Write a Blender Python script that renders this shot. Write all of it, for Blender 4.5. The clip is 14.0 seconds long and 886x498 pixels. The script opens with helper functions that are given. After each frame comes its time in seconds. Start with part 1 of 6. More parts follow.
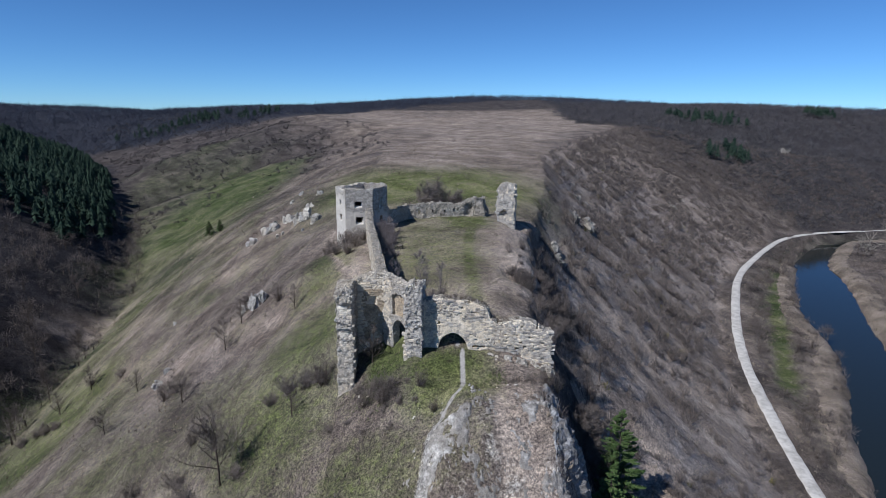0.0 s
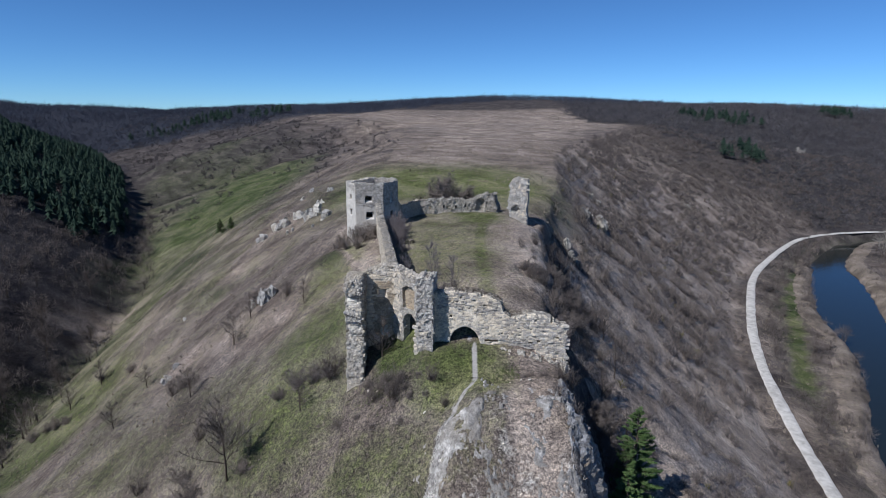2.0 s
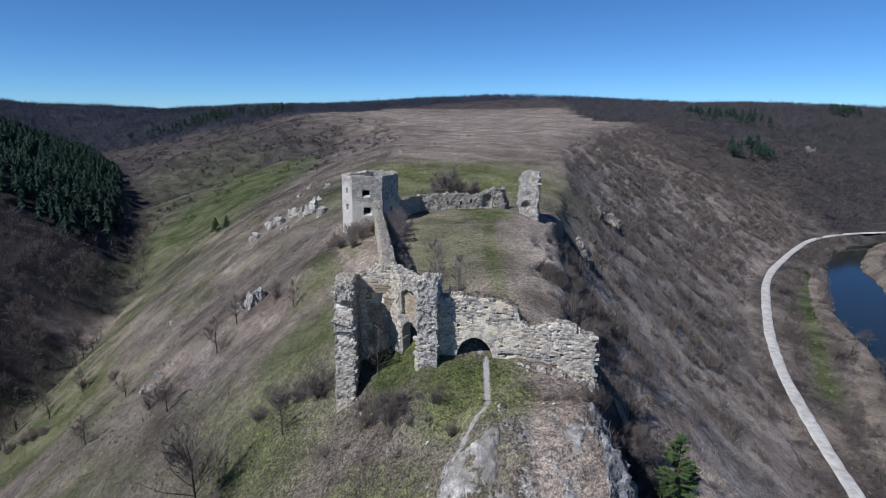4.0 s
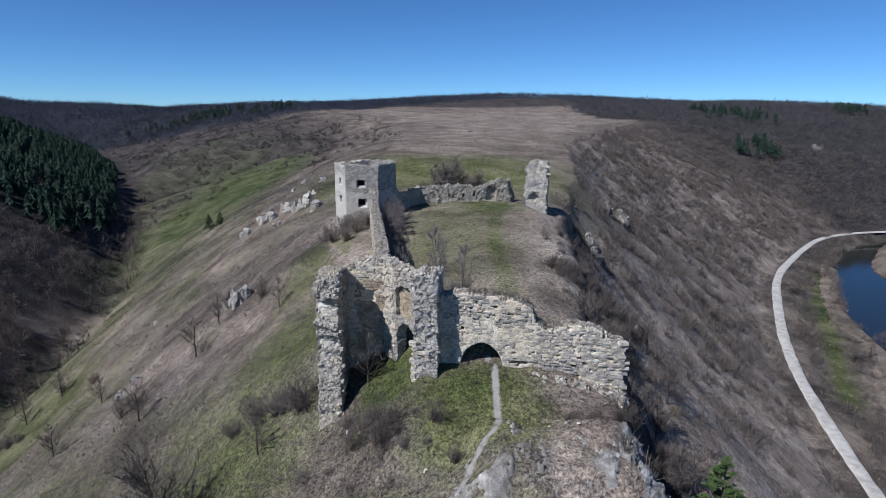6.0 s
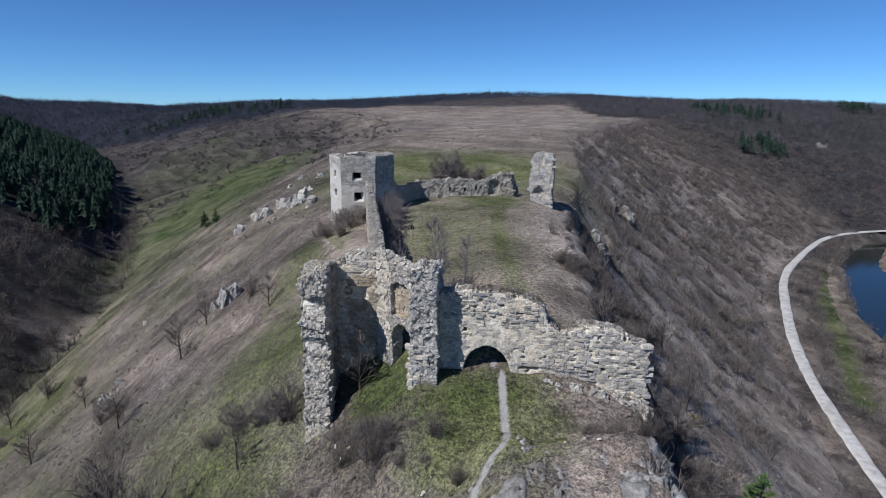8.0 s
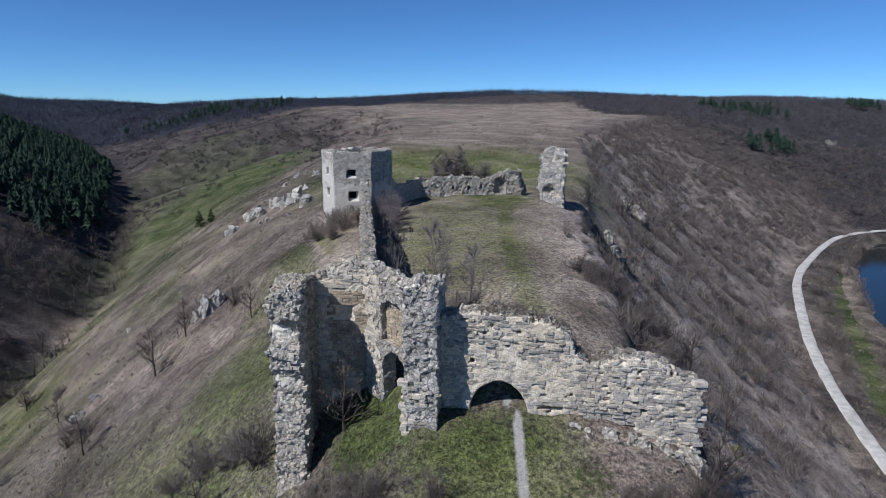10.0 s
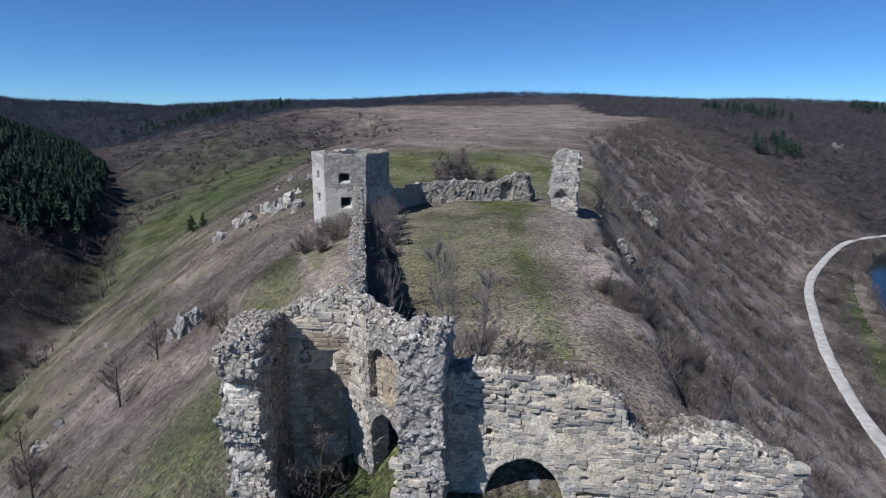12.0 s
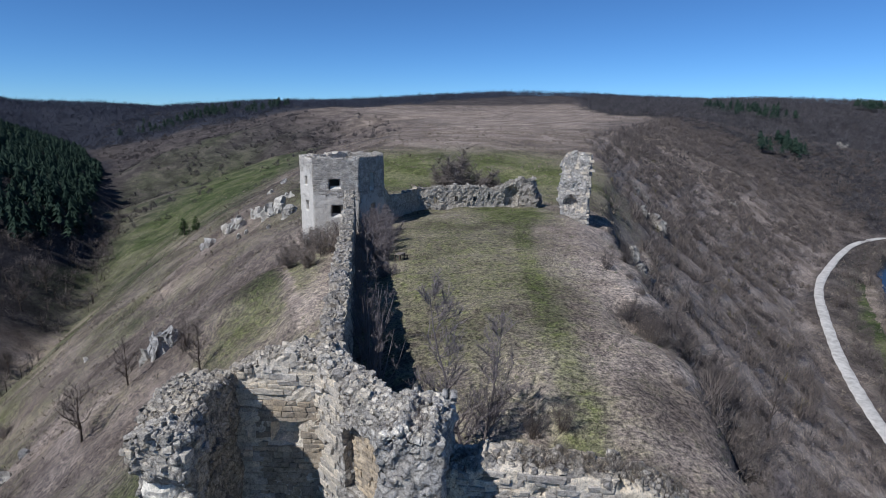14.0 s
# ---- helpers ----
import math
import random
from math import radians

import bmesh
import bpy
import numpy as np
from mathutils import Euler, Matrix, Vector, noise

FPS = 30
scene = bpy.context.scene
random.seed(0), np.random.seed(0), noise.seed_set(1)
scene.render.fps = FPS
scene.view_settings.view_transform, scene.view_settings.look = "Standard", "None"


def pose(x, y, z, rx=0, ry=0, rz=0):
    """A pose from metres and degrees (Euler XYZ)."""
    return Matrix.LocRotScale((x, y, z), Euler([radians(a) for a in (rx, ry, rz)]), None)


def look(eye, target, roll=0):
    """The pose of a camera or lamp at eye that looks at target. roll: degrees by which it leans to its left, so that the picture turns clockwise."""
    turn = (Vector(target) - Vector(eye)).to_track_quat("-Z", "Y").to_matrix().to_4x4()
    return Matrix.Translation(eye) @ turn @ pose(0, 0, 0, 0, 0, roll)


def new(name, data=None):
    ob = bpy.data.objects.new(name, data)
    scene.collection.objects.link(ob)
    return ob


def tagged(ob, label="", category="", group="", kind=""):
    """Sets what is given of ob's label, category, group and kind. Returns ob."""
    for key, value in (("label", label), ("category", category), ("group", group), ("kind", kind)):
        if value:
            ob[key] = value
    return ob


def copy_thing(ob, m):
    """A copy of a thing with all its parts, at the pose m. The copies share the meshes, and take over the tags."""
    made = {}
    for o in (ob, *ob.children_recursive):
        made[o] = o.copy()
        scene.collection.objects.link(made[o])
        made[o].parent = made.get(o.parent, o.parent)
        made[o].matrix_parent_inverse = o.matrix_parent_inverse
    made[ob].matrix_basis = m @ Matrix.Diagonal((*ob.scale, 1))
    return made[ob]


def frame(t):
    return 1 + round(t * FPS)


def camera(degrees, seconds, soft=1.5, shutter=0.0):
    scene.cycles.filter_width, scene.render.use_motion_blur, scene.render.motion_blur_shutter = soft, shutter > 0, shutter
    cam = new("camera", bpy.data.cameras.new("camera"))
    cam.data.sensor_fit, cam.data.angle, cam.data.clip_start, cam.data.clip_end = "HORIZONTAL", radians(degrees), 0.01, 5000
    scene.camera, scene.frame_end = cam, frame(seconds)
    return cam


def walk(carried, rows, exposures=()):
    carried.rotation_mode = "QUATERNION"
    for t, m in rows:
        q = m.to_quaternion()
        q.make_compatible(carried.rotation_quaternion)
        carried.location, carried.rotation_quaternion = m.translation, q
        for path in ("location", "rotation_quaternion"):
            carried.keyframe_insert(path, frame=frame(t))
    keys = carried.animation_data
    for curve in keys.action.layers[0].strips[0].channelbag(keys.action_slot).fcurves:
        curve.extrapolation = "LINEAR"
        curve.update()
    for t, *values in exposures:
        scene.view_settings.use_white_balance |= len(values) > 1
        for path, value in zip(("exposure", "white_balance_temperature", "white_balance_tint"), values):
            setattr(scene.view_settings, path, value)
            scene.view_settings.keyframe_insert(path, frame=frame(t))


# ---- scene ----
cam = camera(75.9, 14.0, 0.5)
PATH = [
    (0, (0.425, -0.64, 30.967), (0.411, 1.304, 30.496), 0.5),
    (0.5, (0.48, -0.712, 30.817), (0.456, 1.231, 30.345), 0.5),
    (1, (0.465, -0.624, 30.493), (0.428, 1.319, 30.021), 0.5),
    (1.5, (0.372, -0.282, 30.199), (0.327, 1.661, 29.729), 0.5),
    (2, (0.261, 0.476, 29.824), (0.211, 2.42, 29.354), 0.5),
    (2.5, (0.106, 1.83, 29.381), (0.052, 3.773, 28.912), 0.6),
    (3, (0.011, 3.782, 28.844), (-0.044, 5.725, 28.375), 0.5),
    (3.2, (-0.028, 4.698, 28.708), (-0.085, 6.641, 28.236), 0.4),
    (5.3, (-0.494, 13.065, 25.921), (-0.554, 15.011, 25.461), 0.8),
    (5.5, (-0.495, 13.659, 25.823), (-0.556, 15.603, 25.355), 0.6),
    (6, (-0.491, 14.713, 25.351), (-0.551, 16.657, 24.883), 0.6),
    (6.5, (-0.5, 15.635, 24.969), (-0.561, 17.578, 24.5), 0.6),
    (7, (-0.503, 16.567, 24.582), (-0.565, 18.51, 24.114), 0.6),
    (7.5, (-0.546, 17.603, 24.175), (-0.609, 19.546, 23.707), 0.6),
    (8, (-0.597, 18.708, 23.861), (-0.659, 20.651, 23.393), 0.6),
    (8.2, (-0.589, 19.216, 23.741), (-0.653, 21.16, 23.274), 0.5),
    (10.3, (-0.871, 26.266, 22.783), (-0.942, 28.208, 22.31), 0.5),
    (10.5, (-0.977, 26.969, 22.651), (-1.044, 28.912, 22.183), 0.6),
    (11, (-1.13, 28.796, 22.546), (-1.198, 30.74, 22.08), 0.6),
    (11.5, (-1.255, 30.508, 22.482), (-1.325, 32.452, 22.018), 0.6),
    (12, (-1.319, 32.123, 22.473), (-1.389, 34.067, 22.008), 0.6),
    (12.5, (-1.365, 33.7, 22.445), (-1.437, 35.644, 21.979), 0.5),
    (13, (-1.409, 35.17, 22.43), (-1.48, 37.114, 21.964), 0.5),
    (13.5, (-1.457, 36.593, 22.433), (-1.527, 38.537, 21.968), 0.5),
    (14, (-1.481, 37.885, 22.462), (-1.552, 39.829, 21.996), 0.5),
]
walk(cam, [(t, look(e, g, r)) for t, e, g, r in PATH], [(0, 0.08, 5800, 12), (14, 0.08, 5800, 12)])

SUN_FROM = Vector((-0.70, -0.62, 1.0)).normalized()

# ---- sky and sun ----
world = bpy.data.worlds.new("sky")
scene.world = world
world.use_nodes = True
wn = world.node_tree.nodes
sky = wn.new("ShaderNodeTexSky")
sky.sky_type = "NISHITA"
sky.sun_disc = False
sky.sun_elevation = math.asin(SUN_FROM.z)
sky.sun_rotation = math.atan2(SUN_FROM.x, SUN_FROM.y)
sky.altitude = 4500
sky.air_density, sky.dust_density, sky.ozone_density = 1.0, 0.12, 4.2
wn["Background"].inputs["Strength"].default_value = 0.083
clear = wn.new("ShaderNodeMix")
clear.data_type, clear.blend_type = "RGBA", "MULTIPLY"
clear.inputs[0].default_value = 1.0
clear.inputs[7].default_value = (0.665, 0.95, 1.12, 1.0)
world.node_tree.links.new(sky.outputs[0], clear.inputs[6])
world.node_tree.links.new(clear.outputs[2], wn["Background"].inputs["Color"])
sun_data = bpy.data.lights.new("sun", "SUN")
sun_data.energy, sun_data.angle, sun_data.color = 4.2, radians(0.53), (1.0, 0.95, 0.87)
sun = new("sun", sun_data)
sun.matrix_basis = look((0, 0, 0), -SUN_FROM)


# ---- materials ----
def shader(name, rough=0.9):
    m = bpy.data.materials.new(name)
    m.use_nodes = True
    b = m.node_tree.nodes["Principled BSDF"]
    b.inputs["Roughness"].default_value = rough
    b.inputs["Specular IOR Level"].default_value = 0.25
    return m, m.node_tree, b


def put(tree, kind, **kw):
    n = tree.nodes.new("ShaderNode" + kind)
    for k, v in kw.items():
        if k in n.inputs:
            n.inputs[k].default_value = v
    return n


def noise_tex(tree, scale, detail=4.0, rough=0.6, vec=None):
    n = put(tree, "TexNoise", Scale=scale, Detail=detail, Roughness=rough)
    if vec is None:
        g = put(tree, "NewGeometry")
        vec = g.outputs["Position"]
    tree.links.new(vec, n.inputs["Vector"])
    return n.outputs["Fac"]


def ramp(tree, fac, stops):
    r = tree.nodes.new("ShaderNodeValToRGB")
    e = r.color_ramp.elements
    while len(e) < len(stops):
        e.new(0.5)
    for el, (p, c) in zip(e, stops):
        el.position = p
        el.color = (*c, 1.0) if len(c) == 3 else c
    tree.links.new(fac, r.inputs[0])
    return r.outputs[0]


def mix(tree, fac, a, b, mode="MIX"):
    n = tree.nodes.new("ShaderNodeMix")
    n.data_type, n.blend_type = "RGBA", mode
    for sock, v in ((n.inputs[0], fac), (n.inputs[6], a), (n.inputs[7], b)):
        if isinstance(v, (int, float)):
            sock.default_value = v
        elif isinstance(v, tuple):
            sock.default_value = (*v, 1.0)
        else:
            tree.links.new(v, sock)
    return n.outputs[2]


def calc(tree, op, a, b=0.0, clamp=False):
    n = tree.nodes.new("ShaderNodeMath")
    n.operation, n.use_clamp = op, clamp
    for sock, v in zip(n.inputs, (a, b)):
        if isinstance(v, (int, float)):
            sock.default_value = v
        else:
            tree.links.new(v, sock)
    return n.outputs[0]


def bump(tree, bsdf, height, dist, strength=1.0):
    n = put(tree, "Bump", Strength=strength, Distance=dist)
    tree.links.new(height, n.inputs["Height"])
    tree.links.new(n.outputs[0], bsdf.inputs["Normal"])


def flag(tree, name):
    n = tree.nodes.new("ShaderNodeAttribute")
    n.attribute_name = name
    return n.outputs["Fac"]


def lumps(tree, scale, squash=1.0, smear=0.12):
    """Distance to the edges of irregular stones, and a random tone for each of them."""
    pos = put(tree, "NewGeometry").outputs["Position"]
    wob = put(tree, "TexNoise", Scale=2.2, Detail=3.0)
    tree.links.new(pos, wob.inputs["Vector"])
    shift = tree.nodes.new("ShaderNodeVectorMath")
    shift.operation = "MULTIPLY_ADD"
    tree.links.new(wob.outputs["Color"], shift.inputs[0])
    shift.inputs[1].default_value = (smear * 2, smear * 2, smear * 2)
    tree.links.new(pos, shift.inputs[2])
    size = tree.nodes.new("ShaderNodeVectorMath")
    size.operation = "MULTIPLY"
    tree.links.new(shift.outputs[0], size.inputs[0])
    size.inputs[1].default_value = (1, 1, squash)
    edge = put(tree, "TexVoronoi", Scale=scale)
    edge.feature = "DISTANCE_TO_EDGE"
    cell = put(tree, "TexVoronoi", Scale=scale)
    tree.links.new(size.outputs[0], edge.inputs["Vector"])
    tree.links.new(size.outputs[0], cell.inputs["Vector"])
    tone = tree.nodes.new("ShaderNodeSeparateColor")
    tree.links.new(cell.outputs["Color"], tone.inputs[0])
    return edge.outputs["Distance"], tone.outputs[0]


def stone_material(name, tones, warm, pits=1.0, lump=0.0, squash=1.0, coated=None):
    m, t, b = shader(name, 0.95)
    big = noise_tex(t, 0.35, 5)
    mid = noise_tex(t, 1.7, 6, 0.7)
    fine = noise_tex(t, 9.0, 6, 0.8)
    col = ramp(t, mid, [(0.34, tones[0]), (0.5, tones[1]), (0.66, tones[2])])
    col = mix(t, ramp(t, big, [(0.45, (0, 0, 0)), (0.65, (1, 1, 1))]), col, warm)
    col = mix(t, 0.8, col, ramp(t, fine, [(0.36, (0.38, 0.38, 0.38)), (0.46, (0.92, 0.92, 0.92)), (0.62, (1.12, 1.12, 1.12))]), "MULTIPLY")
    grit = noise_tex(t, 24.0, 4, 0.7)
    col = mix(t, 0.8, col, ramp(t, grit, [(0.4, (0.66, 0.66, 0.66)), (0.5, (1, 1, 1)), (0.6, (1.14, 1.14, 1.14))]), "MULTIPLY")
    h = calc(t, "ADD", calc(t, "MULTIPLY", mid, 0.6), calc(t, "ADD", calc(t, "MULTIPLY", fine, 0.5), calc(t, "MULTIPLY", grit, 0.15)))
    if lump:
        edge, tone = lumps(t, lump, squash)
        joint = ramp(t, calc(t, "ADD", edge, calc(t, "MULTIPLY", calc(t, "SUBTRACT", fine, 0.5), 0.35)), [(0.0, (0.35, 0.35, 0.35)), (0.14, (0.9, 0.9, 0.9)), (0.3, (1, 1, 1))])
        col = mix(t, 0.3, col, joint, "MULTIPLY")
        col = mix(t, 0.6, col, ramp(t, tone, [(0.0, (0.6, 0.6, 0.62)), (0.6, (0.95, 0.95, 0.95)), (1.0, (1.25, 1.22, 1.16))]), "MULTIPLY")
        h = calc(t, "ADD", h, calc(t, "MULTIPLY", joint, 0.8))
    if coated:
        # remains of a lime coat between two ragged edges
        z = tree_z(t)
        wob = calc(t, "MULTIPLY", calc(t, "SUBTRACT", noise_tex(t, 0.5, 6, 0.7), 0.5), 7.0)
        mid_z = calc(t, "ABSOLUTE", calc(t, "SUBTRACT", z, coated[0]))
        gone = ramp(t, calc(t, "ADD", calc(t, "SUBTRACT", mid_z, coated[1]), wob), [(0.35, (0, 0, 0)), (0.6, (1, 1, 1))])
        coat = ramp(t, mid, [(0.3, coated[2]), (0.7, coated[3])])
        coat = mix(t, 0.5, coat, ramp(t, fine, [(0.4, (0.6, 0.6, 0.6)), (0.6, (1.1, 1.1, 1.1))]), "MULTIPLY")
        col = mix(t, gone, coat, col)
        h = calc(t, "MULTIPLY", h, calc(t, "ADD", calc(t, "MULTIPLY", gone, 0.8), 0.2))
    info = put(t, "ObjectInfo")
    rnd = ramp(t, info.outputs["Random"], [(0.0, (0.74, 0.74, 0.75)), (0.5, (0.98, 0.97, 0.95)), (1.0, (1.14, 1.1, 1.02))])
    isl = put(t, "NewGeometry")
    rnd2 = ramp(t, isl.outputs["Random Per Island"], [(0.0, (0.76, 0.76, 0.77)), (0.5, (0.98, 0.97, 0.95)), (1.0, (1.14, 1.1, 1.02))])
    if not coated:
        col = mix(t, 1.0, col, rnd, "MULTIPLY")
        col = mix(t, 1.0, col, rnd2, "MULTIPLY")
    t.links.new(col, b.inputs["Base Color"])
    bump(t, b, h, 0.12 * pits, 0.9)
    return m


def tree_z(tree):
    s = tree.nodes.new("ShaderNodeSeparateXYZ")
    tree.links.new(put(tree, "NewGeometry").outputs["Position"], s.inputs[0])
    return s.outputs[2]


MASONRY = stone_material("grey_limestone_rubble", ((0.44, 0.41, 0.36), (0.67, 0.625, 0.555), (0.8, 0.755, 0.685)), (0.64, 0.58, 0.49), 1.1)
CORE = stone_material("mortar_and_rubble_core", ((0.3, 0.28, 0.25), (0.55, 0.515, 0.46), (0.7, 0.665, 0.605)), (0.5, 0.46, 0.4), 0.9, 5.0)
MORTAR = stone_material("pale_lime_mortar_core", ((0.48, 0.455, 0.41), (0.79, 0.755, 0.69), (0.87, 0.84, 0.785)), (0.74, 0.685, 0.6), 1.1, 3.6)
CRAG = stone_material("dark_grey_crag", ((0.13, 0.127, 0.12), (0.3, 0.29, 0.275), (0.55, 0.535, 0.51)), (0.24, 0.225, 0.2), 2.0)
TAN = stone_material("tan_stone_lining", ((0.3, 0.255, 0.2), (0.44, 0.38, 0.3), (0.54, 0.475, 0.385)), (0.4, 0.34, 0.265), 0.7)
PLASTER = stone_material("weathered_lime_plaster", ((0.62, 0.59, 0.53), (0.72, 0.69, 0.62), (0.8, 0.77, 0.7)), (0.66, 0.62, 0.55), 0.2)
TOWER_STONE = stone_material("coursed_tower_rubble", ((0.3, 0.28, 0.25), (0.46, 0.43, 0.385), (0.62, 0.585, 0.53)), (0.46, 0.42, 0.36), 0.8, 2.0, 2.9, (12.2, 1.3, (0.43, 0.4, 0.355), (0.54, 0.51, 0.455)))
TOWER_WHITE = stone_material("pale_tower_face", ((0.42, 0.39, 0.35), (0.6, 0.565, 0.505), (0.76, 0.72, 0.655)), (0.6, 0.55, 0.47), 0.7, 2.0, 2.9, (12.6, 3.6, (0.52, 0.49, 0.43), (0.68, 0.645, 0.58)))
ROCK = stone_material("white_limestone_outcrop", ((0.24, 0.235, 0.22), (0.48, 0.47, 0.45), (0.72, 0.71, 0.68)), (0.5, 0.48, 0.44), 2.0)


def ground_material():
    m, t, b = shader("hillside_turf", 1.0)
    b.inputs["Specular IOR Level"].default_value = 0.05
    pos = put(t, "NewGeometry").outputs["Position"]
    huge = noise_tex(t, 0.02, 4, 0.6, pos)
    patch = noise_tex(t, 0.11, 6, 0.65, pos)
    tuft = noise_tex(t, 1.2, 7, 0.78, pos)
    blade = noise_tex(t, 7.0, 4, 0.8, pos)
    speck = noise_tex(t, 3.6, 7, 0.9, pos)
    dry = ramp(t, patch, [(0.38, (0.155, 0.128, 0.112)), (0.5, (0.24, 0.2, 0.174)), (0.62, (0.335, 0.283, 0.247))])
    # darker ground tone for the slopes; under trees it holds their shade
    dark_tone = ramp(t, patch, [(0.38, (0.043, 0.039, 0.041)), (0.5, (0.066, 0.06, 0.062)), (0.62, (0.1, 0.09, 0.09))])
    green = ramp(t, patch, [(0.38, (0.1, 0.122, 0.046)), (0.5, (0.16, 0.178, 0.077)), (0.62, (0.235, 0.235, 0.13))])
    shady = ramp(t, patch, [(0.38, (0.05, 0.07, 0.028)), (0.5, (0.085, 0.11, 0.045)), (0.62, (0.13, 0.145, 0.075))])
    green = mix(t, calc(t, "MULTIPLY", flag(t, "dark_tone"), 1.5, True), green, shady)
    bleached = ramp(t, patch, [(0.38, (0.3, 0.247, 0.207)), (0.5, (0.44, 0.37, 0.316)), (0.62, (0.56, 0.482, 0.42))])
    lime = ramp(t, tuft, [(0.3, (0.25, 0.24, 0.225)), (0.55, (0.48, 0.465, 0.44)), (0.75, (0.62, 0.61, 0.59))])
    dust = ramp(t, speck, [(0.35, (0.32, 0.3, 0.275)), (0.65, (0.48, 0.455, 0.42))])
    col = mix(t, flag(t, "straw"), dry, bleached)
    col = mix(t, flag(t, "dark_tone"), col, dark_tone)
    # ground below the woods painted as dark as the shaded canopy
    col = mix(t, flag(t, "shaded_floor"), col, ramp(t, tuft, [(0.35, (0.042, 0.04, 0.043)), (0.65, (0.085, 0.079, 0.083))]))
    # distance haze painted as a bluer ground under the far woods
    col = mix(t, flag(t, "hazy_floor"), col, ramp(t, tuft, [(0.35, (0.03, 0.034, 0.048)), (0.65, (0.058, 0.063, 0.082))]))

    def broken(name, soft=0.35, by=tuft):
        edge = calc(t, "ADD", flag(t, name), calc(t, "MULTIPLY", calc(t, "SUBTRACT", by, 0.5), 1.6))
        return ramp(t, edge, [(0.5 - soft / 2, (0, 0, 0)), (0.5 + soft / 2, (1, 1, 1))])
    col = mix(t, broken("green", 0.7), col, green)
    col = mix(t, broken("rock", 0.25, speck), col, lime)
    col = mix(t, 0.75, col, ramp(t, tuft, [(0.37, (0.45, 0.45, 0.47)), (0.5, (0.98, 0.98, 0.98)), (0.63, (1.45, 1.42, 1.34))]), "MULTIPLY")
    col = mix(t, 0.85, col, ramp(t, speck, [(0.43, (0.24, 0.24, 0.26)), (0.5, (0.95, 0.95, 0.95)), (0.58, (1.48, 1.45, 1.38))]), "MULTIPLY")
    col = mix(t, 0.8, col, ramp(t, blade, [(0.38, (0.35, 0.35, 0.35)), (0.5, (0.9, 0.9, 0.9)), (0.62, (1.45, 1.42, 1.35))]), "MULTIPLY")
    col = mix(t, 0.5, col, ramp(t, huge, [(0.35, (0.75, 0.75, 0.78)), (0.65, (1.15, 1.12, 1.05))]), "MULTIPLY")
    worn = calc(t, "ADD", flag(t, "dust"), calc(t, "MULTIPLY", calc(t, "SUBTRACT", speck, 0.5), 0.7))
    col = mix(t, ramp(t, worn, [(0.3, (0, 0, 0)), (0.62, (1, 1, 1))]), col, dust)
    t.links.new(col, b.inputs["Base Color"])
    bump(t, b, calc(t, "ADD", tuft, calc(t, "MULTIPLY", blade, 0.35)), 0.35, 0.7)
    return m


GROUND = ground_material()


def water_material():
    m, t, b = shader("river_water", 0.06)
    b.inputs["Base Color"].default_value = (0.014, 0.018, 0.016, 1)
    b.inputs["Specular IOR Level"].default_value = 0.28
    bump(t, b, noise_tex(t, 0.6, 3), 0.05, 0.4)
    return m


WATER = water_material()

# ---- the lie of the land ----
# (x, y, z) along the brow of the spur, the valley lines and the opposite hills
BROW_LEFT = [(-1.5, 43, 6.0), (-3.0, 50, 8.5), (-5.5, 56, 8.8), (-9, 62, 8.6), (-13, 75, 8.6), (-19, 90, 8.0), (-22, 105, 7.6), (-25, 140, 9.5), (-22, 170, 13), (-25, 220, 15), (-32, 350, 16), (-60, 480, 19), (-150, 620, 26), (-300, 800, 34), (-600, 1000, 38), (-2400, 2600, 42)]
BROW_RIGHT = [(9.5, 44, 7.2), (11.8, 54, 8.3), (9.6, 58, 8.8), (10.1, 63, 9.0), (11.0, 67, 9.2), (10.2, 70.5, 9.1), (12.2, 74.5, 9.3), (14.5, 100, 9.4), (19, 118, 7.8), (28, 160, 11), (36, 217, 15), (73, 335, 14), (130, 450, 19), (220, 580, 27), (330, 700, 37), (520, 800, 42), (1000, 900, 42), (3600, 1100, 46)]
FOOT = [(-1400, 1250, 15), (-900, 1000, 5), (-600, 830, -6), (-420, 640, -18), (-266, 450, -28), (-170, 292, -33), (-122, 200, -43), (-112, 150, -47), (-105, 110, -50), (-92, 60, -52), (-65, 0, -54), (-10, -50, -52), (40, -30, -46), (60, 40, -42), (67, 95, -41), (73, 120, -41), (84, 157, -41), (98, 191, -41), (122, 240, -41), (138, 264, -41), (161, 294, -41), (191, 330, -41), (218, 348, -41), (248, 358, -41), (330, 372, -41), (600, 420, -40), (1200, 500, -38), (3600, 700, -30)]
FAR_BROW = [(-120, -200, 30), (-200, 0, 32), (-290, 200, 40), (-370, 360, 37), (-440, 470, 24), (-620, 640, 12), (-900, 850, 26), (-1500, 1200, 36), (-3600, 2600, 40)]
ROAD = [(62, 20), (67, 60), (72.5, 95), (78.6, 120), (89.4, 157), (103.3, 190.6), (127.4, 239.7), (143, 264), (166, 293), (196, 328.5), (221, 345.5), (249, 355), (330, 369), (600, 415)]
RIVER = [(70, 20, 9), (84, 68, 9), (99, 100, 9), (108.5, 120, 9), (123, 143, 9), (134, 165, 8.5), (141, 182, 8.5), (150, 206, 10.5), (160, 226, 11), (172, 249, 11), (184, 271, 9), (193, 291, 7.5), (212, 315, 6.5), (230, 335, 6), (250, 347, 5), (330, 362, 5), (600, 405, 7)]
RIVER_MEADOW = [(157, 257), (133, 218), (120, 192), (105, 163), (95, 143)]
